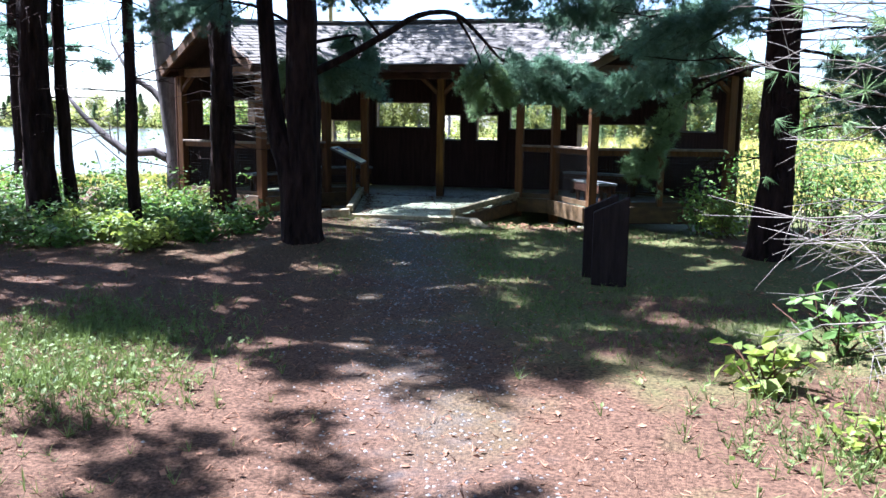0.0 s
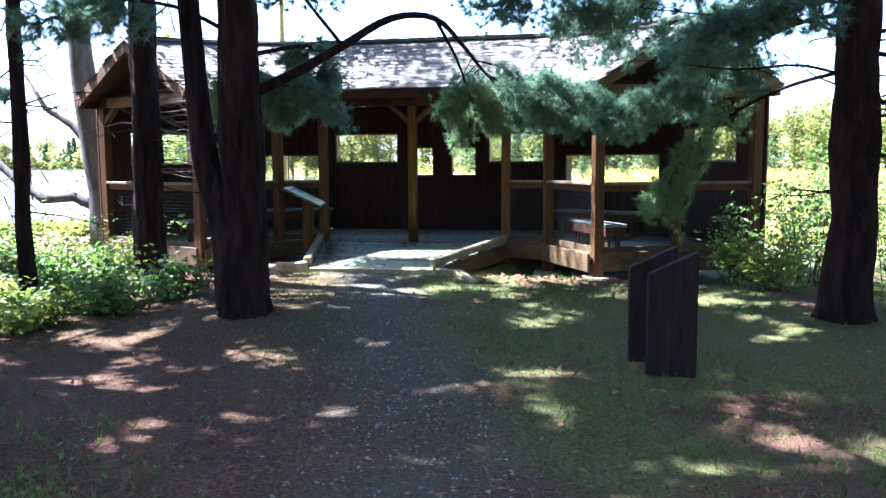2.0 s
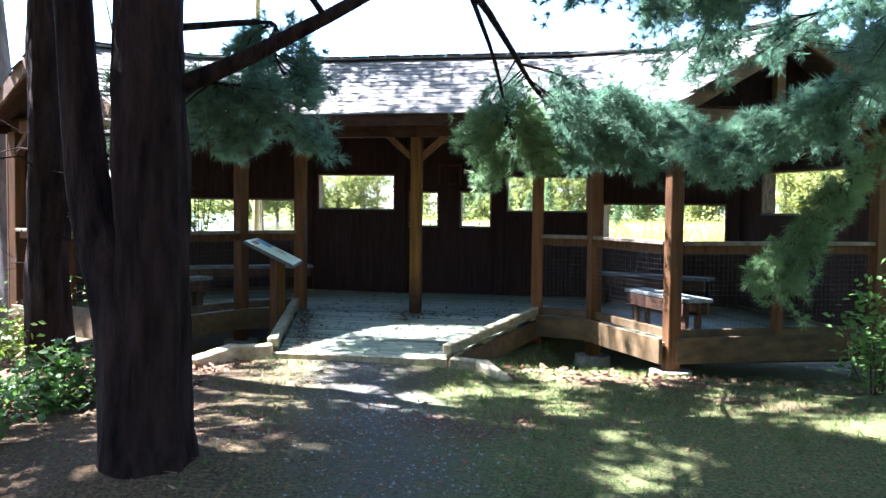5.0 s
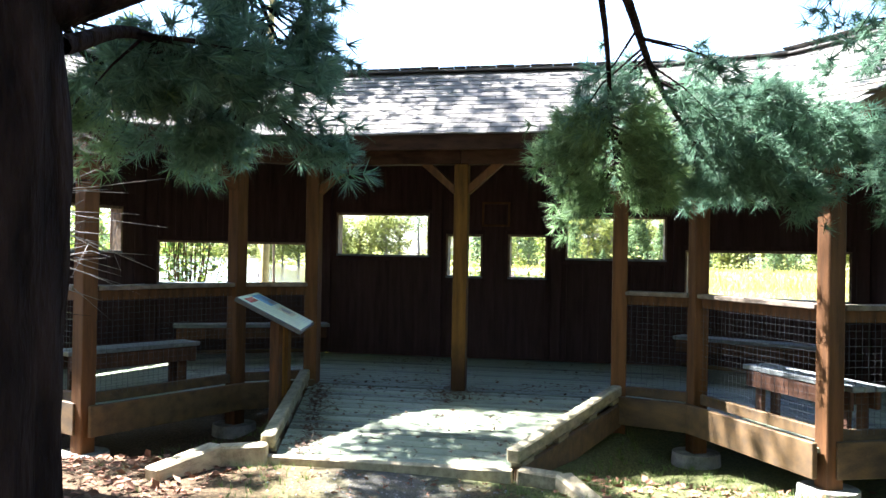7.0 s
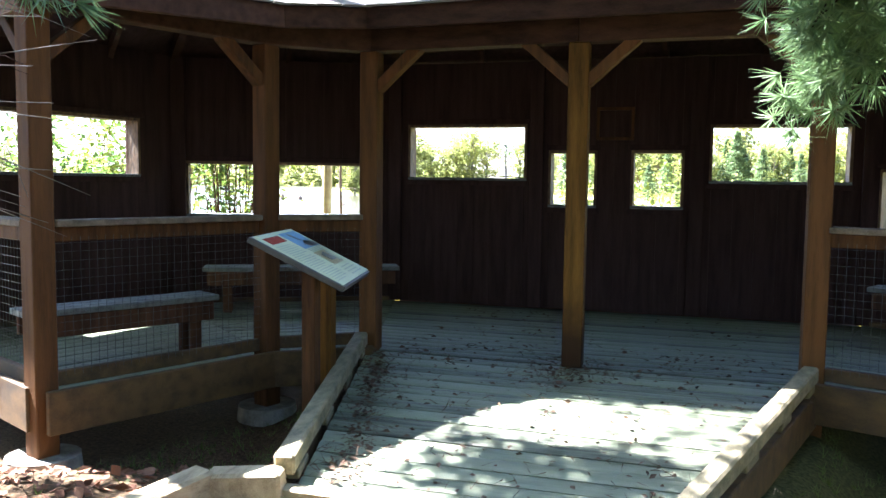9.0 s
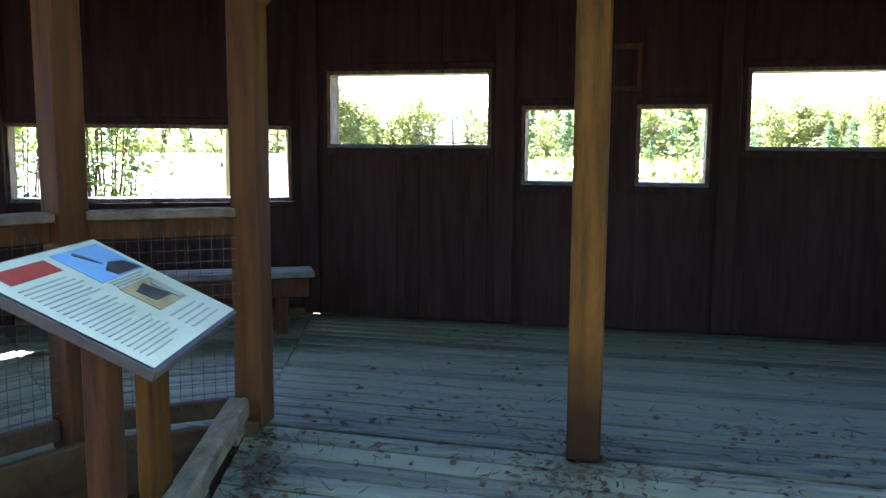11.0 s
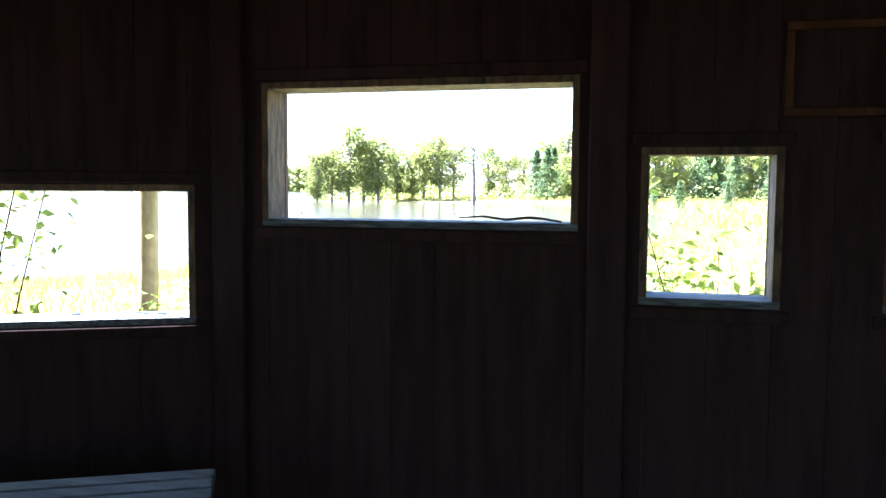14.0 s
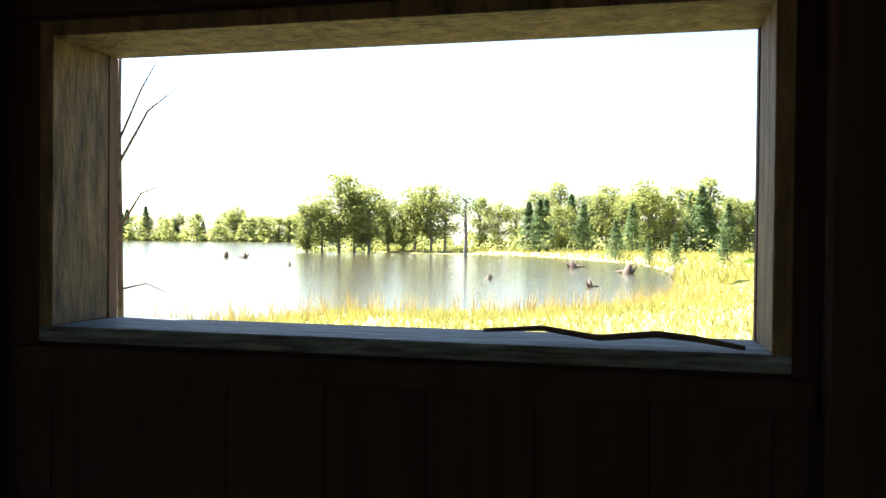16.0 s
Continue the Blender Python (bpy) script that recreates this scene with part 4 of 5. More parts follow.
def bough(tree, name_seed, spine, spread, tufts, mat=M_NEEDLE, droop=0.12, needle=0.105, radius=0.03, start=0.25):
    """A needle-clad bough along a spine given in world metres: the limb, its twigs and its needles."""
    rng = np.random.default_rng(name_seed)
    base = np.array(tree.location)
    sp = smooth_line(spine)
    seg = np.linspace(0, len(sp) - 1.001, tufts)
    limbs = [([p - base for p in sp], list(np.linspace(radius, 0.006, len(sp))), 7, 0.12)]
    at, way = [], []
    twigs = int(tufts * 1.5) // 16
    for k in range(twigs):
        u = rng.uniform(start, 1.0) ** 0.8 * (len(sp) - 1.001)
        i, f = int(u), u - int(u)
        b = sp[i] * (1 - f) + sp[i + 1] * f
        d = sp[i + 1] - sp[i]
        d /= np.linalg.norm(d)
        side = np.cross(d, (0, 0, 1.0))
        side /= np.linalg.norm(side)
        w = side * rng.choice((-1, 1)) * rng.uniform(0.4, 1.0) + d * rng.uniform(0.2, 0.7) + np.array((0, 0, rng.uniform(-0.45, 0.15)))
        ln = spread * rng.uniform(0.45, 1.0)
        e = b + w * ln + np.array((0, 0, -droop * ln))
        m = (b + e) / 2 + np.array((0, 0, 0.05 * ln)) + rng.normal(0, 0.02, 3)
        limbs.append(([b - base, m - base, e - base], [0.008, 0.005, 0.002], 5, 0))
        s = rng.uniform(0.3, 1.0, 16) ** 0.7
        q = b + (e - b) * s[:, None] + rng.normal(0, 0.055, (16, 3))
        at.append(q - base)
        ww = w / np.linalg.norm(w)
        way.append(np.tile(ww * 0.7 + np.array((0, 0, 0.1)), (16, 1)) + rng.normal(0, 0.3, (16, 3)))
    at, way = np.concatenate(at), np.concatenate(way)
    b = part("bough", tubes_mesh("bough", limbs, M_BARK), None, tree)
    ob = new("needles", mesh_np("needles", *blades(at, way, 34, needle, 0.0065, 0.6, rng), mat))
    ob.parent = b
    return b


BIG = pine(-0.41, -8.80, 0.188, 0, 20, "large dark pine beside the path with a forked stem", (0.004, 0.01), stubs=0, size=1.15, tall=17.0)
rel = [(-0.05, 0, -0.1), (-0.05, 0, 0.3), (-0.09, 0.01, 0.65), (-0.20, 0.02, 0.95), (-0.33, 0.03, 1.25), (-0.41, 0.05, 1.7), (-0.46, 0.06, 2.4), (-0.52, 0.08, 3.4), (-0.6, 0.1, 6.0), (-0.7, 0.2, 8.5)]
part("second_stem", tubes_mesh("second_stem", [(smooth_line(rel), [float(v) for v in np.interp(np.arange(37) / 4, range(10), (0.25, 0.21, 0.19, 0.15, 0.12, 0.105, 0.10, 0.095, 0.07, 0.03))], 24, 0.16)], M_BARK), None, BIG)
# Extra crowns above the view, added to shade the ground beside the path.
for name, me in zip(("limbs", "needles"), CROWNS[2]):
    tagged(part(name, me, None, BIG), kind="stuff").matrix_basis = pose(-0.7, 0.1, 0.4, 0, 0, 95)
for name, me in zip(("limbs", "needles"), CROWNS[1]):
    tagged(part(name, me, None, BIG), kind="stuff").matrix_basis = pose(0.1, 0.1, 4.6, 0, 0, 40)
bough(BIG, 3, [(-0.32, -8.75, 1.95), (0.05, -8.55, 2.16), (0.45, -8.35, 2.42), (0.85, -8.0, 2.72), (1.15, -7.3, 2.82), (1.35, -6.6, 2.62), (1.55, -5.9, 2.35), (1.85, -5.2, 2.12), (2.25, -4.9, 1.95)], 0.7, 900, radius=0.055, start=0.6)
bough(BIG, 4, [(1.15, -7.3, 2.82), (1.25, -6.5, 2.5), (1.3, -5.8, 2.15), (1.35, -5.3, 1.85)], 0.5, 560, mat=M_NEEDLELIT, radius=0.02, start=0.5)
bough(BIG, 8, [(1.55, -5.9, 2.35), (1.9, -5.5, 2.35), (2.4, -5.2, 2.3), (2.75, -5.0, 2.15)], 0.5, 420, radius=0.016)
bough(BIG, 5, [(-0.38, -8.5, 1.95), (-0.40, -8.1, 2.10), (-0.42, -7.6, 2.12), (-0.35, -7.1, 2.02)], 0.62, 440, radius=0.03)
bough(BIG, 6, [(-0.38, -8.5, 2.1), (-0.75, -8.0, 2.2), (-0.95, -7.5, 2.15), (-1.0, -7.0, 2.05)], 0.6, 260, mat=M_NEEDLELIT, radius=0.028)
bough(BIG, 7, [(-0.35, -8.5, 2.35), (-0.05, -7.9, 2.5), (-0.2, -7.5, 2.45), (-0.25, -7.1, 2.3)], 0.4, 260, radius=0.024)
bough(BIG, 10, [(-0.5, -8.6, 2.5), (-1.0, -8.8, 2.75), (-1.6, -9.0, 2.8), (-2.1, -9.0, 2.65)], 0.6, 320, radius=0.024)
bough(BIG, 9, [(0.45, -8.35, 2.42), (0.2, -9.0, 2.9), (0.4, -9.6, 3.0)], 0.7, 320, radius=0.02)
NEAR = pine(-2.95, -5.95, 0.18, 1, 60, "dark pine trunk standing near the deck", stubs=12, lift=1.2, tall=18.0)
# Second crown high out of view, added to shade ground right of the path.
for name, me in zip(("limbs", "needles"), CROWNS[1]):
    tagged(part(name, me, None, NEAR), kind="stuff").matrix_basis = pose(0, 0, 7.6, 0, 0, 150)
# Two boughs above the view, added to shade the path before the ramp.
bough(NEAR, 21, [(-2.95, -5.95, 5.1), (-3.1, -5.5, 5.5), (-3.2, -5.1, 5.7), (-3.0, -4.6, 5.6)], 0.85, 900, radius=0.03)
bough(NEAR, 22, [(-2.95, -5.95, 4.7), (-2.6, -6.3, 5.0), (-2.2, -6.5, 5.1), (-1.7, -6.6, 5.0)], 0.85, 520, radius=0.03)
rng = np.random.default_rng(14)
spray = []
for k in range(34):
    b = np.array((0.12, 0.03, 1.75 + rng.uniform(-0.35, 0.75)))
    e = b + np.array((rng.uniform(0.5, 1.05), rng.uniform(-0.15, 0.5), rng.uniform(-0.35, 0.2)))
    m = (b + e) / 2 + rng.normal(0, 0.05, 3)
    spray.append(([b, m, e], [0.006, 0.004, 0.0015], 4, 0))
    spray.append(([m, (m + e) / 2 + rng.normal(0, 0.06, 3), e + rng.normal(0, 0.12, 3)], [0.004, 0.003, 0.001], 4, 0))
tagged(part("dead_spray", tubes_mesh("dead_spray", spray, M_TWIG), None, NEAR, "pale bare twigs"), kind="stuff")
TALL = pine(-4.75, -8.0, 0.2, 2, 130, "dark pine with many bare lower branches", stubs=24, tall=19.0)
# Raised extra crown, unseen, added to throw shade across the path.
for name, me in zip(("limbs", "needles"), CROWNS[1]):
    tagged(part(name, me, None, TALL), kind="stuff").matrix_basis = pose(0, 0, 7.0, 0, 0, 40)
pine(-4.45, -7.75, 0.085, None, 0, "slender dark pine stem beside a larger trunk", lean=(-0.03, 0), stubs=10)
pine(-3.15, -8.15, 0.075, 1, 200, "thin young pine stem with bare twigs", stubs=16, size=1.0)
RIGHT = pine(5.22, -7.65, 0.2, 1, 290, "dark pine trunk with drooping green boughs", stubs=22)
bough(RIGHT, 11, [(5.3, -7.6, 2.7), (4.8, -6.9, 2.7), (4.2, -6.2, 2.4), (3.6, -5.8, 2.1), (3.1, -5.6, 1.95)], 0.75, 1100, radius=0.03)
bough(RIGHT, 12, [(5.3, -7.6, 2.2), (4.7, -6.8, 2.05), (4.1, -6.0, 1.65), (3.75, -5.6, 1.1), (3.66, -5.45, 0.8)], 0.4, 420, mat=M_NEEDLELIT, radius=0.022)
bough(RIGHT, 13, [(5.3, -7.7, 2.6), (4.9, -7.9, 2.75), (4.3, -8.0, 2.7), (3.7, -7.9, 2.45)], 0.7, 700, radius=0.025)
bough(RIGHT, 14, [(5.35, -7.7, 2.3), (5.9, -7.6, 2.2), (6.6, -7.6, 1.9)], 0.7, 600, radius=0.025)
bough(RIGHT, 15, [(5.3, -7.6, 3.2), (4.6, -7.2, 3.3), (3.6, -6.8, 3.2), (2.6, -6.6, 2.9)], 0.8, 800, radius=0.03)
bough(RIGHT, 16, [(5.2, -7.65, 2.9), (5.0, -6.6, 3.1), (4.4, -5.9, 3.1), (3.6, -5.5, 2.95), (2.9, -5.4, 2.8)], 0.7, 420, radius=0.022)
bough(RIGHT, 17, [(5.3, -7.6, 2.5), (6.2, -7.2, 2.6), (7.2, -7.0, 2.4)], 0.75, 420, radius=0.022)
bough(RIGHT, 18, [(5.3, -7.7, 1.9), (6.0, -7.3, 1.75), (6.8, -7.2, 1.4)], 0.6, 320, radius=0.018)
bough(RIGHT, 19, [(5.2, -7.65, 3.3), (4.3, -7.5, 3.45), (3.3, -7.3, 3.4), (2.3, -7.2, 3.1), (1.7, -7.1, 2.95)], 0.6, 300, radius=0.022)
bare = [[(5.25, -7.7, 2.4), (4.6, -7.9, 2.6), (3.9, -8.1, 2.62), (3.2, -8.2, 2.7)], [(5.25, -7.7, 2.05), (4.7, -7.75, 2.2), (4.1, -7.9, 2.16), (3.5, -8.0, 2.22)], [(5.25, -7.7, 1.7), (5.9, -7.9, 1.78), (6.6, -8.0, 1.7)], [(5.25, -7.7, 1.3), (5.8, -7.6, 1.42), (6.5, -7.4, 1.36)]]
limbs = []
for line in bare:
    q = [p - np.array(RIGHT.location) for p in smooth_line(line)]
    limbs.append((q, list(np.linspace(0.017, 0.004, len(q))), 6, 0.15))
    for p in q[3:]:
        for j in range(2):
            w = rng.normal(0, 1, 3) * (0.16, 0.16, 0.07)
            limbs.append(([p, p + w * 0.5 + (0, 0, 0.02), p + w * 1.4], [0.005, 0.003, 0.001], 4, 0))
tagged(part("bare_branch", tubes_mesh("bare_branch", limbs, M_BARK), None, RIGHT, "bare dark side branches"), kind="stuff")
pine(-7.3, -5.2, 0.17, 1, 10, "pine stem among the undergrowth", stubs=18, size=0.65, tall=7.0)
# Unseen pine added so its crown dapples the path's start.
pine(-5.0, -15.7, 0.2, 1, 250, "tall pine added out of view to shade the path", stubs=10, lift=3.0, tall=12.5, size=0.92)
# Pines outside the view, added to darken the ground around the path.
pine(7.4, -10.6, 0.2, 0, 77, "unseen pine added to deepen shade in the wood", stubs=18, size=1.35)
pine(8.6, -5.6, 0.18, 2, 150, "unseen pine added to deepen shade in the wood", stubs=14, size=1.35)
pine(-9.5, -13.5, 0.2, 0, 200, "unseen pine added to deepen shade in the wood", stubs=10)
pine(-10.5, -8.8, 0.2, 2, 20, "unseen pine added to deepen shade in the wood", stubs=14)
pine(9.5, -15.5, 0.2, 1, 20, "unseen pine added to deepen shade in the wood", stubs=14)
pine(-7.5, -18.5, 0.2, 2, 220, "unseen pine added to deepen shade in the wood", stubs=6)
# Out-of-view pines, added only for their shade on the path.
pine(-5.2, -11.2, 0.14, 1, 40, "tall pine added out of view to shade the path", stubs=0)
pine(-4.4, -10.3, 0.15, 1, 200, "tall pine added out of view, high crown shading the path", stubs=0, tall=13.0, lift=2.0, size=0.95)
pine(-3.7, -10.7, 0.16, 1, 75, "tall pine added out of view, high crown shading the path", stubs=0, tall=14.0, lift=3.6, size=1.0)
pine(-2.9, -15.6, 0.17, 1, 310, "tall pine added out of view, high crown shading the path", stubs=0, tall=13.0, lift=2.4, size=0.9)
pine(-2.2, -17.6, 0.18, 1, 110, "tall pine added out of view, high crown shading the path", stubs=0, tall=13.0, lift=2.0, size=0.95)
pine(-3.9, -11.6, 0.17, 1, 40, "tall pine added out of view, high crown shading the path", stubs=0, tall=14.0, lift=4.0, size=0.82)
# More pines beyond view, added to close off the open sky.
pine(6.8, -13.8, 0.18, 2, 15, "unseen pine added to deepen shade in the wood", stubs=8, size=1.35)
pine(9.0, -12.2, 0.18, 0, 190, "unseen pine added to deepen shade in the wood", stubs=8)
pine(2.0, -24.0, 0.2, 0, 120, "unseen pine added behind the start of the path", stubs=6)
# unseen wood added behind and beside the path to block the sky
for k, (x, y) in enumerate(((6.6, -18.2), (8.8, -20.5), (5.2, -21.8), (-0.8, -22.0), (-4.4, -21.2), (11.5, -17.8), (12.2, -13.2), (11.4, -9.4), (10.4, -22.8), (-9.8, -20.6), (-12.4, -16.4), (0.6, -27.0), (5.0, -26.0), (13.4, -6.0), (7.9, -8.4), (6.2, -16.0), (9.8, -10.4))):
    pine(x, y, 0.16 + 0.02 * (k % 4), k % 3, 47 * k, "tall unseen pine added to deepen shade in the wood", stubs=8, tall=15.0, size=1.25 + 0.1 * (k % 3))

# grey crooked tree by the deck's end
grey = thing("grey_tree", (-5.62, -2.75, float(ground_z(-5.62, -2.75))), "crooked grey-barked tree with spreading bare limbs and an added shading crown", "tree", "trees round the hide")
rng = np.random.default_rng(77)
limbs = [([(0.1, 0, -0.1), (0.06, 0, 0.5), (0, 0, 1.3), (-0.15, 0.05, 2.2), (-0.35, 0.1, 3.3), (-0.5, 0.1, 5.5), (-0.3, 0.5, 9.5), (0.4, 0.9, 12.6)], [0.33, 0.28, 0.25, 0.24, 0.2, 0.13, 0.06, 0.02], 14, 0.2),
         ([(0, 0, 1.0), (-0.5, -0.1, 1.25), (-1.1, -0.1, 1.2), (-1.7, 0, 1.55), (-2.3, 0.1, 2.0), (-2.9, 0.1, 2.7)], [0.1, 0.09, 0.08, 0.07, 0.05, 0.02], 9, 0.2),
         ([(-0.1, 0, 2.0), (-0.6, 0.1, 2.5), (-1.1, 0.1, 2.8), (-1.6, 0.2, 3.5)], [0.08, 0.07, 0.05, 0.02], 8, 0.2),
         ([(-0.2, 0, 2.5), (0.3, 0.1, 3.0), (0.9, 0.2, 3.3), (1.5, 0.2, 3.9)], [0.08, 0.06, 0.05, 0.02], 8, 0.2)]
for k in range(26):
    a, b = limbs[1 + k % 3][0][2 + k % 2], rng.normal(0, 0.5, 3)
    a = np.array(a) + rng.normal(0, 0.2, 3)
    limbs.append(([a, a + b * 0.5 + (0, 0, 0.2), a + b + (0, 0, 0.25)], [0.014, 0.009, 0.003], 5, 0.1))
part("trunk", tubes_mesh("trunk", limbs, M_GREYBARK), None, grey)
# Leaf clumps above the view, added to dapple the ramp and the ground.
at = np.concatenate([rng.normal(0, 1, (75, 3)) * 0.36 + rng.normal(0, 1, 3) * (1.6, 1.5, 1.7) + (-0.3, 0.5, 8.6) for q in range(17)] + [rng.normal(0, 1, (75, 3)) * 0.36 + rng.normal(0, 1, 3) * (0.9, 0.8, 0.9) + (0.6, 1.0, 12.6) for q in range(20)])
at = np.concatenate([at] + [rng.normal(0, 1, (60, 3)) * 0.2 + rng.normal(0, 1, 3) * (0.8, 0.28, 0.3) + (0.1, -1.9, 5.7) for q in range(10)] + [rng.normal(0, 1, (60, 3)) * 0.17 + rng.normal(0, 1, 3) * (0.6, 0.2, 0.3) + (1.1, -0.8, 8.2) for q in range(18)])
part("crown", mesh_np("crown", *leaves(at, 0.13, rng), M_LEAF), None, grey)

# bare sunlit young pine close to the path's start
dead = thing("dead_pine", (5.05, -13.4, float(ground_z(5.05, -13.4))), "young pine with bare sunlit dead branches", "tree", "trees round the hide")
rng = np.random.default_rng(9)
limbs = [([(0, 0, -0.1), (0.02, 0, 0.8), (0, 0.03, 1.8), (0.03, 0, 3.2), (0.02, 0, 5.0)], [0.05, 0.045, 0.04, 0.03, 0.01], 9, 0.1)]
limbs += [(p, [0.6 * v for v in r], n, f) for p, r, n, f in dead_stubs(rng, 0, 0, 0.15, 3.4, 0.04, 150, 1.2)]
part("branch", tubes_mesh("branch", limbs, M_TWIG), None, dead)
at = rng.normal(0, 1, (160, 3)) * (0.55, 0.55, 0.45) + (0.0, 0.0, 2.2)
part("needles", mesh_np("needles", *blades(at, rng.normal(0, 1, (160, 3)), 22, 0.11, 0.006, 0.7, rng), M_NEEDLELIT), None, dead)


# ---- low plants ----
def shrub(x, y, w, h, count, size, mat, label, seed, name="shrub", stems=9, bare=0.25):
    rng = np.random.default_rng(seed)
    z = float(ground_z(x, y))
    ob = thing(name, (x, y, z), label, "shrub", "undergrowth")
    limbs, at = [], []
    for k in range(stems):
        e = np.array((rng.normal(0, w * 0.45), rng.normal(0, w * 0.45), h * rng.uniform(0.5, 1.0)))
        b = np.array((rng.normal(0, 0.05), rng.normal(0, 0.05), -0.03))
        m = b + (e - b) * 0.5 + rng.normal(0, 0.05, 3)
        limbs.append(([b, m, e], [0.009, 0.006, 0.002], 5, 0.1))
        n = count // stems
        s = rng.uniform(bare, 1.05, (n, 1))
        at.append(b + (e - b) * s + rng.normal(0, 1, (n, 3)) * (w * 0.16, w * 0.16, h * 0.1))
    tagged(part("stem", tubes_mesh("stem", limbs, M_BENCHLEG), None, ob), kind="stuff")
    at = np.concatenate(at)
    at[:, 2] = np.maximum(at[:, 2], 0.01)
    part("foliage", mesh_np("foliage", *leaves(at, size, rng), mat), None, ob)


k = 0
rng0 = np.random.default_rng(31)
for x, y, w, h in ((-3.6, -6.8, 0.8, 0.7), (-4.4, -6.2, 0.9, 0.8), (-5.6, -6.8, 0.9, 0.8), (-6.6, -6.2, 1.0, 0.9), (-3.8, -8.6, 0.8, 0.45), (-5.4, -8.6, 0.8, 0.5), (-6.4, -8.2, 0.9, 0.7),
                   (-7.6, -7.4, 1.1, 0.9), (-4.0, -5.2, 0.7, 0.7), (-6.2, -4.4, 1.0, 1.1), (-7.8, -4.6, 1.2, 1.3), (-8.6, -6.4, 1.2, 1.0), (-2.9, -9.0, 0.6, 0.35), (-5.2, -7.4, 0.9, 0.7), (-6.8, -9.2, 0.9, 0.6), (-4.2, -9.3, 0.7, 0.45), (-7.8, -9.0, 1.0, 0.7), (-3.4, -7.5, 0.7, 0.6), (-3.3, -9.7, 0.6, 0.3), (-4.9, -9.9, 0.7, 0.35), (-2.3, -9.3, 0.5, 0.25), (-5.8, -9.6, 0.8, 0.4), (-3.9, -8.0, 0.8, 0.6), (-1.9, -8.6, 0.55, 0.42), (-2.4, -8.2, 0.6, 0.5), (-2.6, -7.5, 0.6, 0.55), (-2.0, -7.2, 0.5, 0.45), (-2.9, -8.6, 0.6, 0.4)):
    k += 1
    shrub(x, y, w, h, 800, 0.085, M_LEAFY if k % 4 == 1 else M_LEAF, "leafy green undergrowth below the pines", 100 + k)
for x, y, w, h in ((4.6, -5.2, 0.6, 1.1), (5.3, -5.4, 0.7, 1.5), (5.7, -4.6, 0.8, 1.9), (6.3, -5.6, 0.8, 1.3), (4.9, -6.2, 0.5, 0.6), (6.8, -6.8, 0.9, 1.0), (7.6, -5.0, 1.1, 1.6), (6.4, -3.4, 0.9, 2.1), (5.9, -2.6, 0.7, 1.9), (6.9, -4.3, 0.9, 1.9), (7.9, -3.4, 1.0, 2.3), (6.9, -1.9, 0.9, 2.4), (8.9, -4.6, 1.1, 2.0), (7.3, -6.0, 0.9, 1.3)):
    k += 1
    shrub(x, y, w, h, 620, 0.085, M_LEAFY if k % 8 == 1 else M_LEAF, "bright green leafy sapling beside the deck", 100 + k)
shrub(4.35, -13.25, 0.32, 0.32, 70, 0.13, M_LEAFY, "low yellow-green broad-leaved plant", 201)
shrub(5.0, -12.2, 0.4, 0.5, 110, 0.13, M_LEAF, "low green broad-leaved plant in shade", 202)
shrub(4.7, -14.1, 0.4, 0.22, 110, 0.07, M_LEAFY, "low sunlit ground plant", 203)

# The tallest, bare below, are added to block sun through the low slot.
for x, y, w, h in ((-6.3, -0.5, 1.0, 3.0), (-6.9, 0.9, 1.1, 3.6), (-5.9, 0.6, 0.8, 2.6), (-5.0, 1.25, 0.8, 3.7), (-4.65, 0.25, 0.6, 3.7), (-5.35, 0.5, 0.7, 4.5), (-4.5, 0.42, 0.42, 3.8)):
    k += 1
    shrub(x, y, w, h, 2600 if w > 0.9 else 1100 if w > 0.65 else 600, 0.095, M_LEAF if k % 2 else M_LEAFY, "tall leafy sapling crowding the side of the hide, placed to break the sun", 400 + k, "sapling", 14, 0.72 if h > 3.75 else 0.52 if h > 3.6 else 0.25)

# grass, litter and gravel
rng = np.random.default_rng(12)


def scatter(n, x0, x1, y0, y1):
    return rng.uniform(x0, x1, n), rng.uniform(y0, y1, n)


def clear_of(x, y):
    """True where no deck or ramp stands."""
    ramp_zone = (y > -5.15) & (np.abs(x + 0.12) < 1.05 + (y + 5.0) * 0.28)
    deck_zone = y > -2.5 - np.maximum(0, np.abs(x) - 1.7) * 1.45
    return ~(ramp_zone | (deck_zone & (np.abs(x) < 5.2)))


x, y = scatter(30000, -8, 8, -17, -2.6)
mid = -1.6 - 0.29 * y
patch = np.sin(x * 0.9 + 1.3 * np.sin(y * 0.7)) + np.sin(y * 1.1 + x * 0.4)
keep = clear_of(x, y) & (np.abs(x - mid) > 0.55 + 0.3 * rng.uniform(0, 1, len(x))) & (patch + rng.normal(0, 0.5, len(x)) + 0.10 * (y + 9) + 0.55 * np.clip(x - mid, -1.4, 1.2) + 0.7 * (y > -7.5) > 0.25)
x, y = x[keep], y[keep]
at = np.stack((x, y, ground_z(x, y) - 0.005), 1)
single("grass", mesh_np("grass", *blades(at, np.tile((0, 0, 1.0), (len(at), 1)), 5, 0.075, 0.006, 0.5, rng), M_GRASS), None, "short patchy woodland grass", "grass", kind="stuff")
x, y = np.concatenate((rng.normal(-0.4, 0.55, 900), rng.normal(0.3, 0.4, 500), rng.normal(4.9, 0.5, 500))), np.concatenate((rng.normal(-13.2, 0.6, 900), rng.normal(-14.2, 0.35, 500), rng.normal(-14.0, 0.6, 500)))
at = np.stack((x, y, ground_z(x, y) - 0.005), 1)
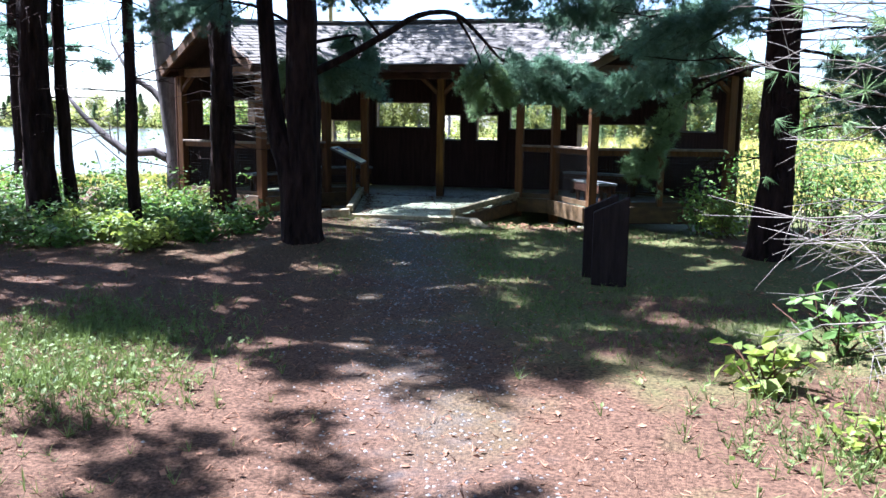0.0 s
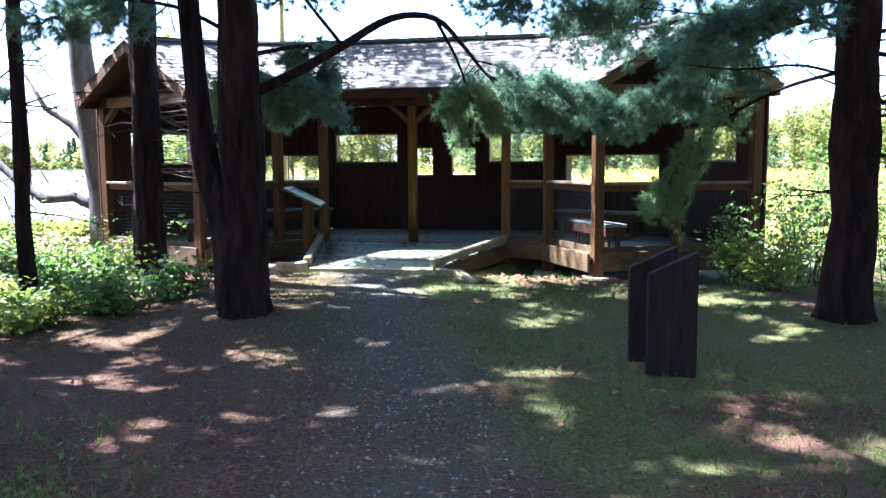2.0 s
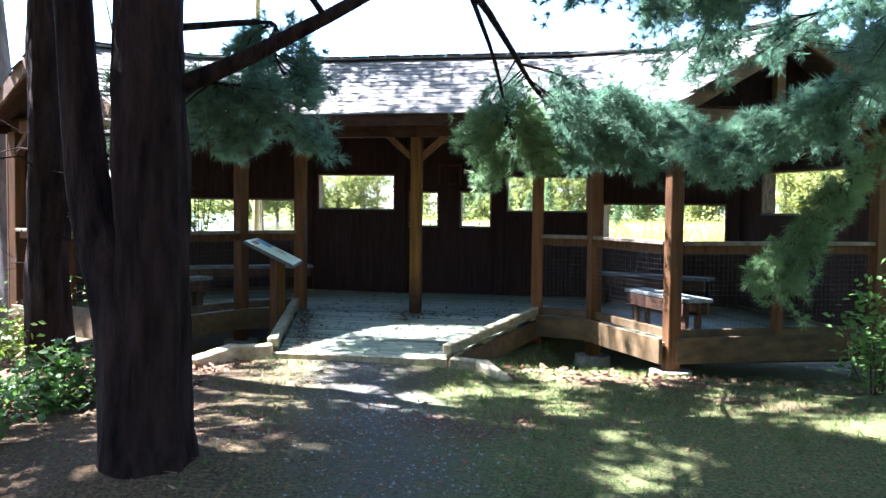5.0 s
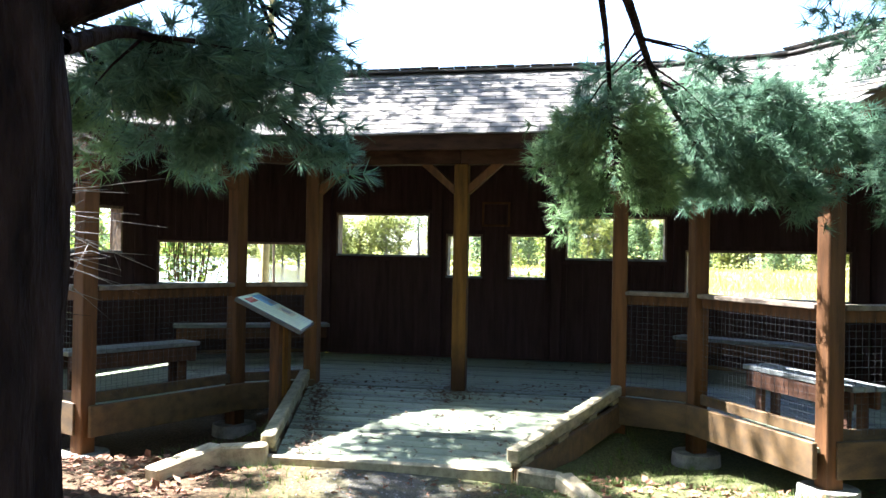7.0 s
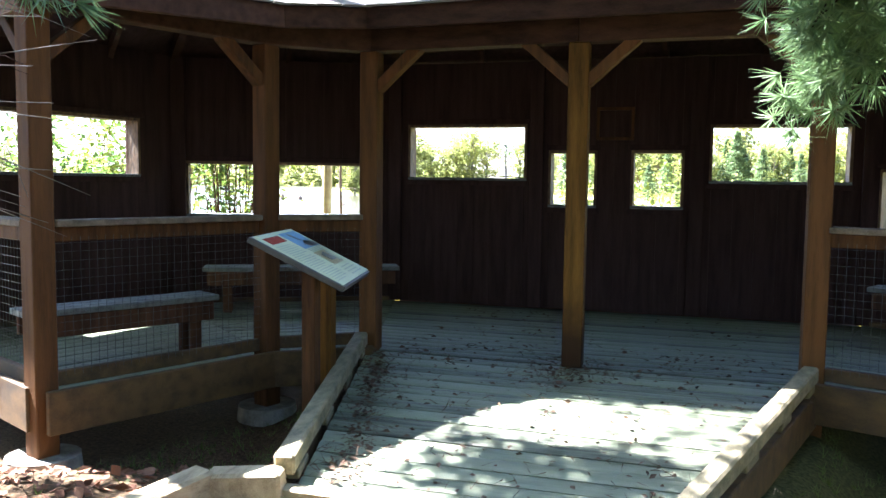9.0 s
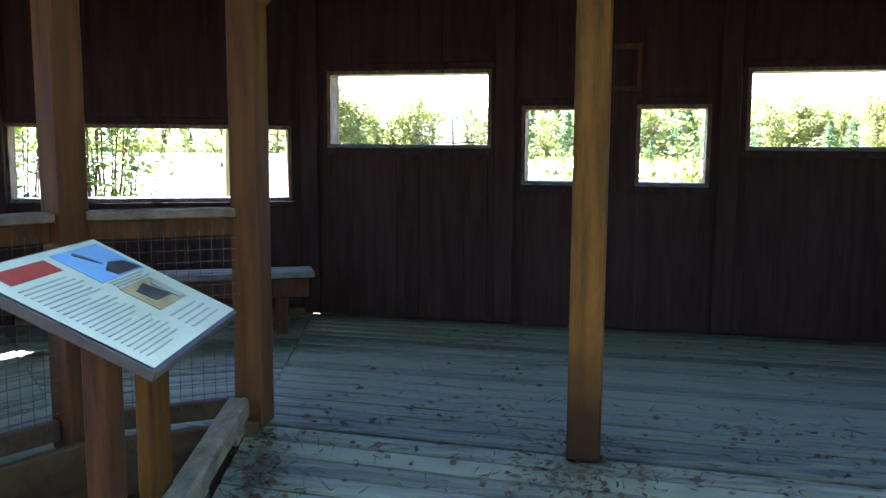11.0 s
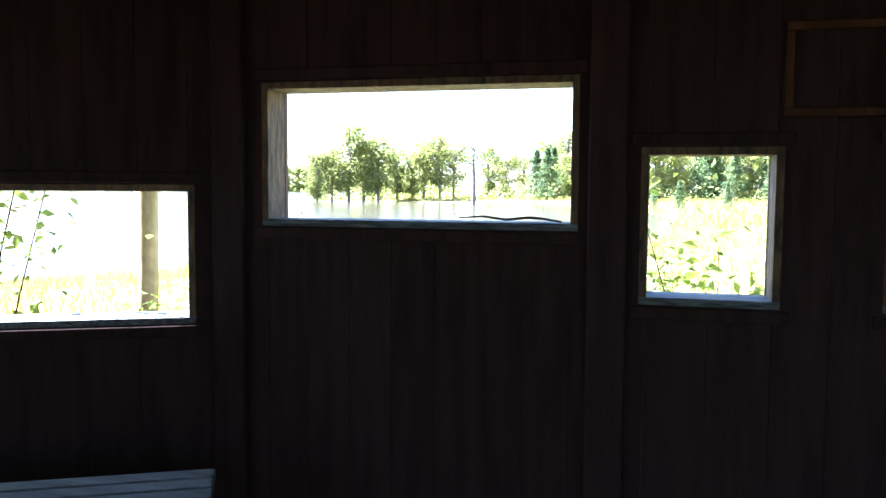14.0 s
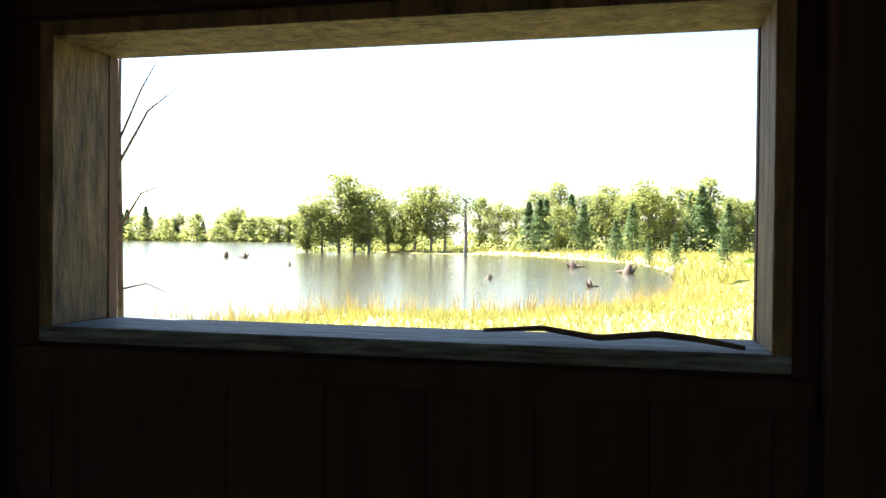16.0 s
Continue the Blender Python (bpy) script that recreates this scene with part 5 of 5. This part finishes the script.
single("tall_grass", mesh_np("tall_grass", *joined([blades(at, np.tile((0, 0, 1.0), (len(at), 1)), 5, 0.14, 0.007, 0.55, rng), leaves(at + (0, 0, 0.05), 0.045, rng)]), M_GRASS), None, "tufts of taller grass and weeds beside the path", "grass", kind="stuff")
x, y = scatter(9000, -4, 7, -17.5, -4.8)
keep = clear_of(x, y)
x, y = x[keep], y[keep]
at = np.stack((x, y, ground_z(x, y) + 0.004), 1)
flat = rng.normal(0, 1, (len(at), 3)) * (1, 1, 0.12)
single("needle_litter", mesh_np("needle_litter", *blades(at, flat, 3, 0.075, 0.006, 0.3, rng), M_LITTER), None, "fallen brown pine needles", "litter", kind="stuff")
lx, ly = scatter(1500, -3, 6, -17.5, -4.8)
keep = clear_of(lx, ly)
at = np.stack((lx[keep], ly[keep], ground_z(lx[keep], ly[keep]) + 0.008), 1)
single("fallen_leaves", mesh_np("fallen_leaves", *leaves(at, 0.045, rng, 0.1), M_LITTER), None, "scattered dry brown leaves", "litter", kind="stuff")
lx, ly = np.concatenate((rng.uniform(-5, -1.2, 1500), rng.uniform(1.2, 5, 700))), np.concatenate((rng.uniform(-6.6, -4.3, 1500), rng.uniform(-5.4, -4.0, 700)))
at = np.stack((lx, ly, ground_z(lx, ly) + 0.012), 1)
single("leaf_litter", mesh_np("leaf_litter", *leaves(at, 0.075, rng, 0.25), M_LITTER), None, "curled dry leaves drifted beside the deck", "litter", kind="stuff")
y = rng.uniform(-17.5, -5.2, 3600)
x = -1.6 - 0.29 * y + rng.normal(0, 0.45, len(y))
s = rng.uniform(0.004, 0.014, len(y))[:, None]
c = np.stack((x, y, ground_z(x, y)), 1)
octa = np.array(((1, 0, 0), (0, 1, 0), (-1, 0, 0), (0, -1, 0), (0, 0, 0.7), (0, 0, -0.7)))
v = (c[:, None, :] + octa[None] * s[:, None, :] * rng.uniform(0.6, 1.3, (len(y), 6, 1))).reshape(-1, 3)
f = (np.arange(len(y))[:, None, None] * 6 + np.array(((0, 1, 4), (1, 2, 4), (2, 3, 4), (3, 0, 4), (1, 0, 5), (2, 1, 5), (3, 2, 5), (0, 3, 5)))[None]).reshape(-1, 3)
single("gravel", mesh_np("gravel", v, f, M_PEBBLE), None, "small grey gravel trodden into the path", "gravel", kind="stuff")
# needles and bits on the deck and ramp
x, y = rng.uniform(-1.5, 1.4, 800), rng.uniform(-4.9, -0.3, 800)
t = np.clip((-2.65 - y) / 2.33, 0, 1)
keep = (np.abs(x + 0.12) < 1.45 - 0.62 * t) & (rng.uniform(0, 1, 800) < 0.25 + 0.75 * (y < -2.0))
x, y, t = x[keep], y[keep], t[keep]
at = np.stack((x, y, -0.155 * t + 0.004), 1)
s = rng.uniform(0, 1, 260)
kx, ky = -1.60 + 0.64 * s + np.abs(rng.normal(0, 0.09, 260)) + 0.02, -2.62 - 2.3 * s
foot = rng.normal(0, 0.16, (120, 2)) + (CENTRE.x, CENTRE.y - 0.12)
ft = np.clip((-2.65 - foot[:, 1]) / 2.33, 0, 1)
at = np.concatenate((at, np.stack((kx, ky, -0.155 * s + 0.005), 1), np.stack((foot[:, 0], foot[:, 1], -0.155 * ft + 0.004), 1)))
single("deck_litter", mesh_np("deck_litter", *joined([leaves(at, 0.04, rng, 0.15), blades(at + rng.normal(0, 0.1, at.shape) * (1, 1, 0), rng.normal(0, 1, at.shape) * (1, 1, 0.05), 2, 0.09, 0.005, 0.3, rng)]), M_DECKLITTER), None,
       "dry leaves, needles and twigs on the boards", "litter", kind="stuff")

# ---- beyond the slots: saplings, marsh, far trees ----
for x, y, w, h, count in ((-0.35, 1.3, 0.5, 1.75, 900), (0.45, 1.4, 0.55, 2.3, 900), (-3.3, 0.9, 0.4, 1.4, 420), (-3.9, 0.1, 0.6, 1.7, 420)):
    k += 1
    shrub(x, y, w, h, count, 0.075, M_LEAFY, "slender sapling with bright sunlit leaves outside the hide", 300 + k, "sapling", 9)
snag = thing("shore_tree", (-4.04, 1.9, float(ground_z(-4.04, 1.9))), "slender sunlit shore tree, its high leafy crown added unseen to dapple the roof", "tree", "trees at the shore")
part("trunk", tubes_mesh("trunk", [([(0, 0, -0.2), (0, 0, 1.0), (0.02, 0, 2.0), (0.03, 0.03, 3.0), (0.0, 0.1, 5.5), (0.2, -0.2, 9.0), (0.3, -0.4, 12.5)], [0.085, 0.068, 0.06, 0.058, 0.052, 0.04, 0.012], 12, 0.3),
      ([(0.02, 0, 1.6), (-0.2, 0.1, 2.0), (-0.55, 0.2, 2.3), (-0.9, 0.2, 2.35)], [0.02, 0.013, 0.009, 0.003], 6, 0.1), ([(0.02, 0, 3.0), (0.5, 0.1, 3.6), (0.9, 0.1, 4.4)], [0.03, 0.02, 0.006], 6, 0.1)], M_SHORE), None, snag)
rng = np.random.default_rng(49)
# High crown out of view, added so the roof lies in dappled shade.
at = np.concatenate([rng.normal(0, 1, (70, 3)) * 0.34 + rng.normal(0, 1, 3) * (1.7, 1.2, 1.6) + (0.3, -0.5, 10.0) for q in range(52)])
at = np.concatenate([at] + [rng.normal(0, 1, (60, 3)) * 0.26 + rng.normal(0, 1, 3) * (1.9, 0.55, 0.8) + (-0.6, -2.1, 10.6) for q in range(46)])
part("crown", mesh_np("crown", *leaves(at, 0.13, rng), M_LEAF), None, snag)
alder = thing("shore_tree", (-4.16, 3.6, float(ground_z(-4.16, 3.6))), "small leafless snag at the shore", "tree", "trees at the shore")
part("trunk", tubes_mesh("trunk", [([(-0.35, 0, -0.2), (-0.4, 0, 1.6), (-0.42, 0, 2.9), (-0.4, 0, 3.9)], [0.03, 0.024, 0.016, 0.004], 7, 0.1), ([(-0.42, 0, 2.6), (-0.2, 0, 2.95), (0.02, 0, 3.1)], [0.011, 0.007, 0.002], 5, 0.1),
      ([(-0.42, 0, 2.75), (-0.25, 0, 3.1), (-0.12, 0, 3.3)], [0.009, 0.006, 0.002], 5, 0.1), ([(-0.42, 0, 2.15), (-0.25, 0, 2.4), (-0.05, 0, 2.47)], [0.009, 0.006, 0.002], 5, 0.1), ([(-0.42, 0, 1.75), (-0.2, 0, 1.8), (-0.05, 0, 1.74)], [0.008, 0.005, 0.002], 5, 0.1)], M_STICK), None, alder)

rng = np.random.default_rng(50)


def marsh_stuff(n, box, length, width, mat, name, label, count=5, fan=0.35, inside=False, shore=None):
    x, y = rng.uniform(box[0], box[1], n), box[2] + (box[3] - box[2]) * rng.uniform(0, 1, n) ** 1.6
    d = pond_depth(x, y)
    keep = (d < 0.3) if shore is None else (np.abs(d + shore) < shore)
    x, y = x[keep], y[keep]
    at = np.stack((x, y, np.maximum(ground_z(x, y), WATER) - 0.02), 1)
    single(name, mesh_np(name, *blades(at, np.tile((0, 0, 1.0), (len(at), 1)), count, length, width, fan, rng), mat), None, label, "grass", kind="stuff")


marsh_stuff(26000, (-18, 24, 3.0, 75), 0.42, 0.03, M_MARSH, "marsh_grass", "sunlit yellow-green marsh grass")
marsh_stuff(9000, (-60, 90, 50, 175), 0.9, 0.12, M_MARSH, "far_marsh_grass", "sunlit yellow-green marsh grass across the pond")
marsh_stuff(1500, (-14, 6, 18, 45), 0.95, 0.03, M_REED, "reeds", "russet dry reeds along the shore", 5, 0.2, shore=1.6)


def far_tree(kind, h, w, seed):
    """One tree: trunk with limbs and a broken crown of small leaves in clumps."""
    rng = np.random.default_rng(seed)
    ob = thing("far_tree", (0, 0, 0), "", "tree", "trees beyond the pond")
    if kind == "fir":
        limbs = [([(0, 0, -0.3), (0, 0, h * 0.5), (0, 0, h)], [0.018 * h, 0.012 * h, 0.02], 6, 0.05)]
        n = 3000
        t = rng.uniform(0.08, 1.0, n)
        a = rng.uniform(0, 6.28, n)
        tier = 0.75 + 0.25 * np.cos(t * 45)
        r = w * 0.5 * (1 - t) ** 0.8 * (0.45 + 0.55 * tier) * rng.uniform(0.25, 1.05, n) * (1 + 0.25 * np.sin(3 * a + t * 20))
        at = np.stack((r * np.cos(a), r * np.sin(a), h * t - 0.12 * r), 1)
        part("trunk", tubes_mesh("trunk", limbs, M_FARTRUNK), None, ob)
        part("crown", mesh_np("crown", *leaves(at, h * 0.045, rng, 0.3), M_FARFIR), None, ob)
        return ob
    limbs = [([(0, 0, -0.3), (0.01 * h, 0, h * 0.3), (-0.01 * h, 0.01 * h, h * 0.6), (0, 0, h * 0.9)], [0.02 * h, 0.015 * h, 0.01 * h, 0.02], 7, 0.1)]
    groups = []
    for k in range(44):
        z = h * rng.uniform(0.12, 0.97) ** 0.9
        wide = w * 0.5 * math.sin(math.pi * min(1, max(0.12, (z / h - 0.1) / 0.95))) ** 0.7
        a = rng.uniform(0, 6.28)
        r = wide * rng.uniform(0.15, 0.95)
        c = np.array((r * math.cos(a), r * math.sin(a), z))
        limbs.append(([(0, 0, z * 0.72), c * (0.5, 0.5, 0.9), c], [0.006 * h, 0.004 * h, 0.01], 5, 0.1))
        n = 75
        groups.append(c + rng.normal(0, 1, (n, 3)) * (h * 0.058, h * 0.058, h * 0.04))
    part("trunk", tubes_mesh("trunk", limbs, M_FARTRUNK), None, ob)
    part("crown", mesh_np("crown", *leaves(np.concatenate(groups), h * 0.042, rng), M_FARLEAF), None, ob)
    return ob


PROTO = {("oak", 0): far_tree("oak", 15, 11, 1), ("oak", 1): far_tree("oak", 13, 8, 2), ("oak", 2): far_tree("oak", 16, 9, 3), ("fir", 0): far_tree("fir", 13, 9.5, 4), ("fir", 1): far_tree("fir", 11, 8, 5)}
LABELS = {"oak": "broad-leaved tree in full leaf across the pond", "fir": "dark green conifer in the far treeline"}
VIEW = Vector((-1.22, -1.29, 0))
used = set()


def place(kind, which, bearing, dist, size):
    """A tree at a bearing (degrees, right of north) and distance from the high slot."""
    a = radians(bearing)
    x, y = VIEW.x + math.sin(a) * dist, VIEW.y + math.cos(a) * dist
    m = pose(x, y, float(ground_z(x, y)) - 0.1, 0, 0, random.uniform(0, 360)) @ Matrix.Diagonal((size, size, size * random.uniform(0.93, 1.08), 1))
    proto = PROTO[(kind, which)]
    if (kind, which) in used:
        ob = proto.copy()
        scene.collection.objects.link(ob)
        for c in proto.children:
            d = c.copy()
            scene.collection.objects.link(d)
            d.parent = ob
    else:
        ob = proto
        used.add((kind, which))
    ob.matrix_basis = m
    tagged(ob, LABELS[kind])


# the wooded point
for bearing, dist, which, size in ((-22.8, 150, 1, 0.72), (-21.8, 152, 0, 0.82), (-20.6, 150, 2, 0.92), (-19.6, 156, 0, 0.9), (-18.6, 150, 2, 0.84), (-17.3, 158, 1, 0.8), (-16.2, 160, 1, 0.62), (-15.4, 156, 0, 0.78), (-14.3, 154, 2, 0.76), (-13.3, 158, 0, 0.78), (-10.9, 165, 1, 0.8), (-9.6, 172, 0, 0.72), (-8.4, 176, 1, 0.75)):
    place("oak", which, bearing, dist, size)
for bearing in np.arange(-7.6, 32, 0.62):
    b = float(bearing + random.uniform(-0.4, 0.4))
    kind = "fir" if random.random() < (0.75 if -7 < b < 4 else 0.55) else "oak"
    place(kind, random.randrange(2 if kind == "fir" else 3), b, random.uniform(150, 172), random.uniform(0.7, 0.9))
for bearing in np.arange(-7.0, 30, 1.6):
    place("oak", random.randrange(3), float(bearing), random.uniform(185, 205), random.uniform(0.85, 1.0))
for bearing in np.arange(-70, -15, 0.62):
    place("oak" if random.random() < 0.75 else "fir", random.randrange(2), float(bearing + random.uniform(-0.4, 0.4)), random.uniform(425, 450), random.uniform(0.95, 1.3))
for bearing in np.arange(33, 75, 2.2):
    place("oak" if random.random() < 0.6 else "fir", random.randrange(2), float(bearing), random.uniform(150, 185), random.uniform(0.8, 1.0))
for bearing in list(np.arange(100, 260, 9.0)):
    place("oak" if random.random() < 0.5 else "fir", random.randrange(2), float(bearing), random.uniform(36, 60), random.uniform(0.8, 1.1))

rng = np.random.default_rng(61)
groups = []
for b0, b1_, d0, d1, hh, n in ((-70, -14, 418, 440, 14.0, 22000), (-23, -8, 160, 172, 3.6, 2600), (-9, 33, 150, 180, 5.0, 6000)):
    b, d = np.radians(rng.uniform(b0, b1_, n)), rng.uniform(d0, d1, n)
    x, y = VIEW.x + np.sin(b) * d, VIEW.y + np.cos(b) * d
    groups.append((np.stack((x, y, ground_z(x, y) + hh * rng.uniform(0, 1, n) ** 1.5 * (0.6 + 0.4 * np.sin(b * 210))), 1), d0 * 0.0055))
single("far_thicket", mesh_np("far_thicket", *joined([leaves(a, s, rng) for a, s in groups]), M_FARLEAF), None, "dense green thicket at the foot of the far trees", "thicket", kind="stuff")

# standing dead tree on the point, small firs on the marsh, stumps in the water
a = radians(-11.9)
px, py = VIEW.x + math.sin(a) * 128, VIEW.y + math.cos(a) * 128
dead_tree = thing("dead_tree", (px, py, float(ground_z(px, py))), "tall dead tree with ragged top on the point", "tree", "trees beyond the pond")
rng = np.random.default_rng(3)
limbs = [([(0, 0, -0.3), (0.1, 0, 4), (0.0, 0, 8), (0.2, 0, 10.3)], [0.33, 0.26, 0.16, 0.05], 8, 0.2)]
for k in range(16):
    z, t = rng.uniform(4, 10), rng.uniform(0, 6.28)
    d = np.array((math.cos(t), math.sin(t), rng.uniform(0.2, 0.9))) * rng.uniform(0.8, 2.0)
    limbs.append(([(0, 0, z), d * 0.5 + (0, 0, z + 0.1), d + (0, 0, z)], [0.09, 0.06, 0.02], 5, 0.1))
part("trunk", tubes_mesh("trunk", limbs, M_FARTRUNK), None, dead_tree)
at = rng.normal(0, 1, (420, 3)) * (1.0, 1.0, 1.2) + (0.1, 0, 8.6)
part("crown", mesh_np("crown", *leaves(at, 0.4, rng), M_FARFIR), None, dead_tree)
for bearing, dist, size in ((0.6, 95, 0.28), (2.3, 88, 0.33), (5.4, 90, 0.3), (-1.6, 110, 0.5)):
    place("fir", 1, bearing, dist, size)
stump_proto = None
for bearing, dist, size in ((-4.4, 82, 1.0), (-0.8, 70, 1.0), (2.2, 68, 0.9), (-3.2, 50, 0.55), (-24, 82, 0.6), (-13.2, 85, 0.4), (-27, 110, 0.8), (-10.2, 58, 0.5), (-28.2, 112, 0.9)):
    a = radians(bearing)
    x, y = VIEW.x + math.sin(a) * dist, VIEW.y + math.cos(a) * dist
    m = pose(x, y, WATER - 0.15, 0, 0, bearing * 40) @ Matrix.Diagonal((size, size, size, 1))
    if stump_proto is None:
        rng = np.random.default_rng(8)
        limbs = [([(0, 0, -0.2), (0.1, 0, 0.4), (0.25, 0, 1.0)], [0.5, 0.32, 0.12], 9, 0.4), ([(0, 0, 0.1), (0.5, 0.1, 0.4), (0.9, 0.1, 0.9)], [0.18, 0.14, 0.04], 6, 0.3), ([(0, 0, 0.2), (-0.6, 0.1, 0.35), (-1.3, 0.1, 0.3)], [0.15, 0.1, 0.03], 6, 0.3)]
        stump_proto = single("stump", tubes_mesh("stump", limbs, M_STICK), None, "dark rotting stump standing in the pond", "stump", "stumps in the pond")
        stump_proto.matrix_basis = m
    else:
        ob = stump_proto.copy()
        scene.collection.objects.link(ob)
        ob.matrix_basis = m
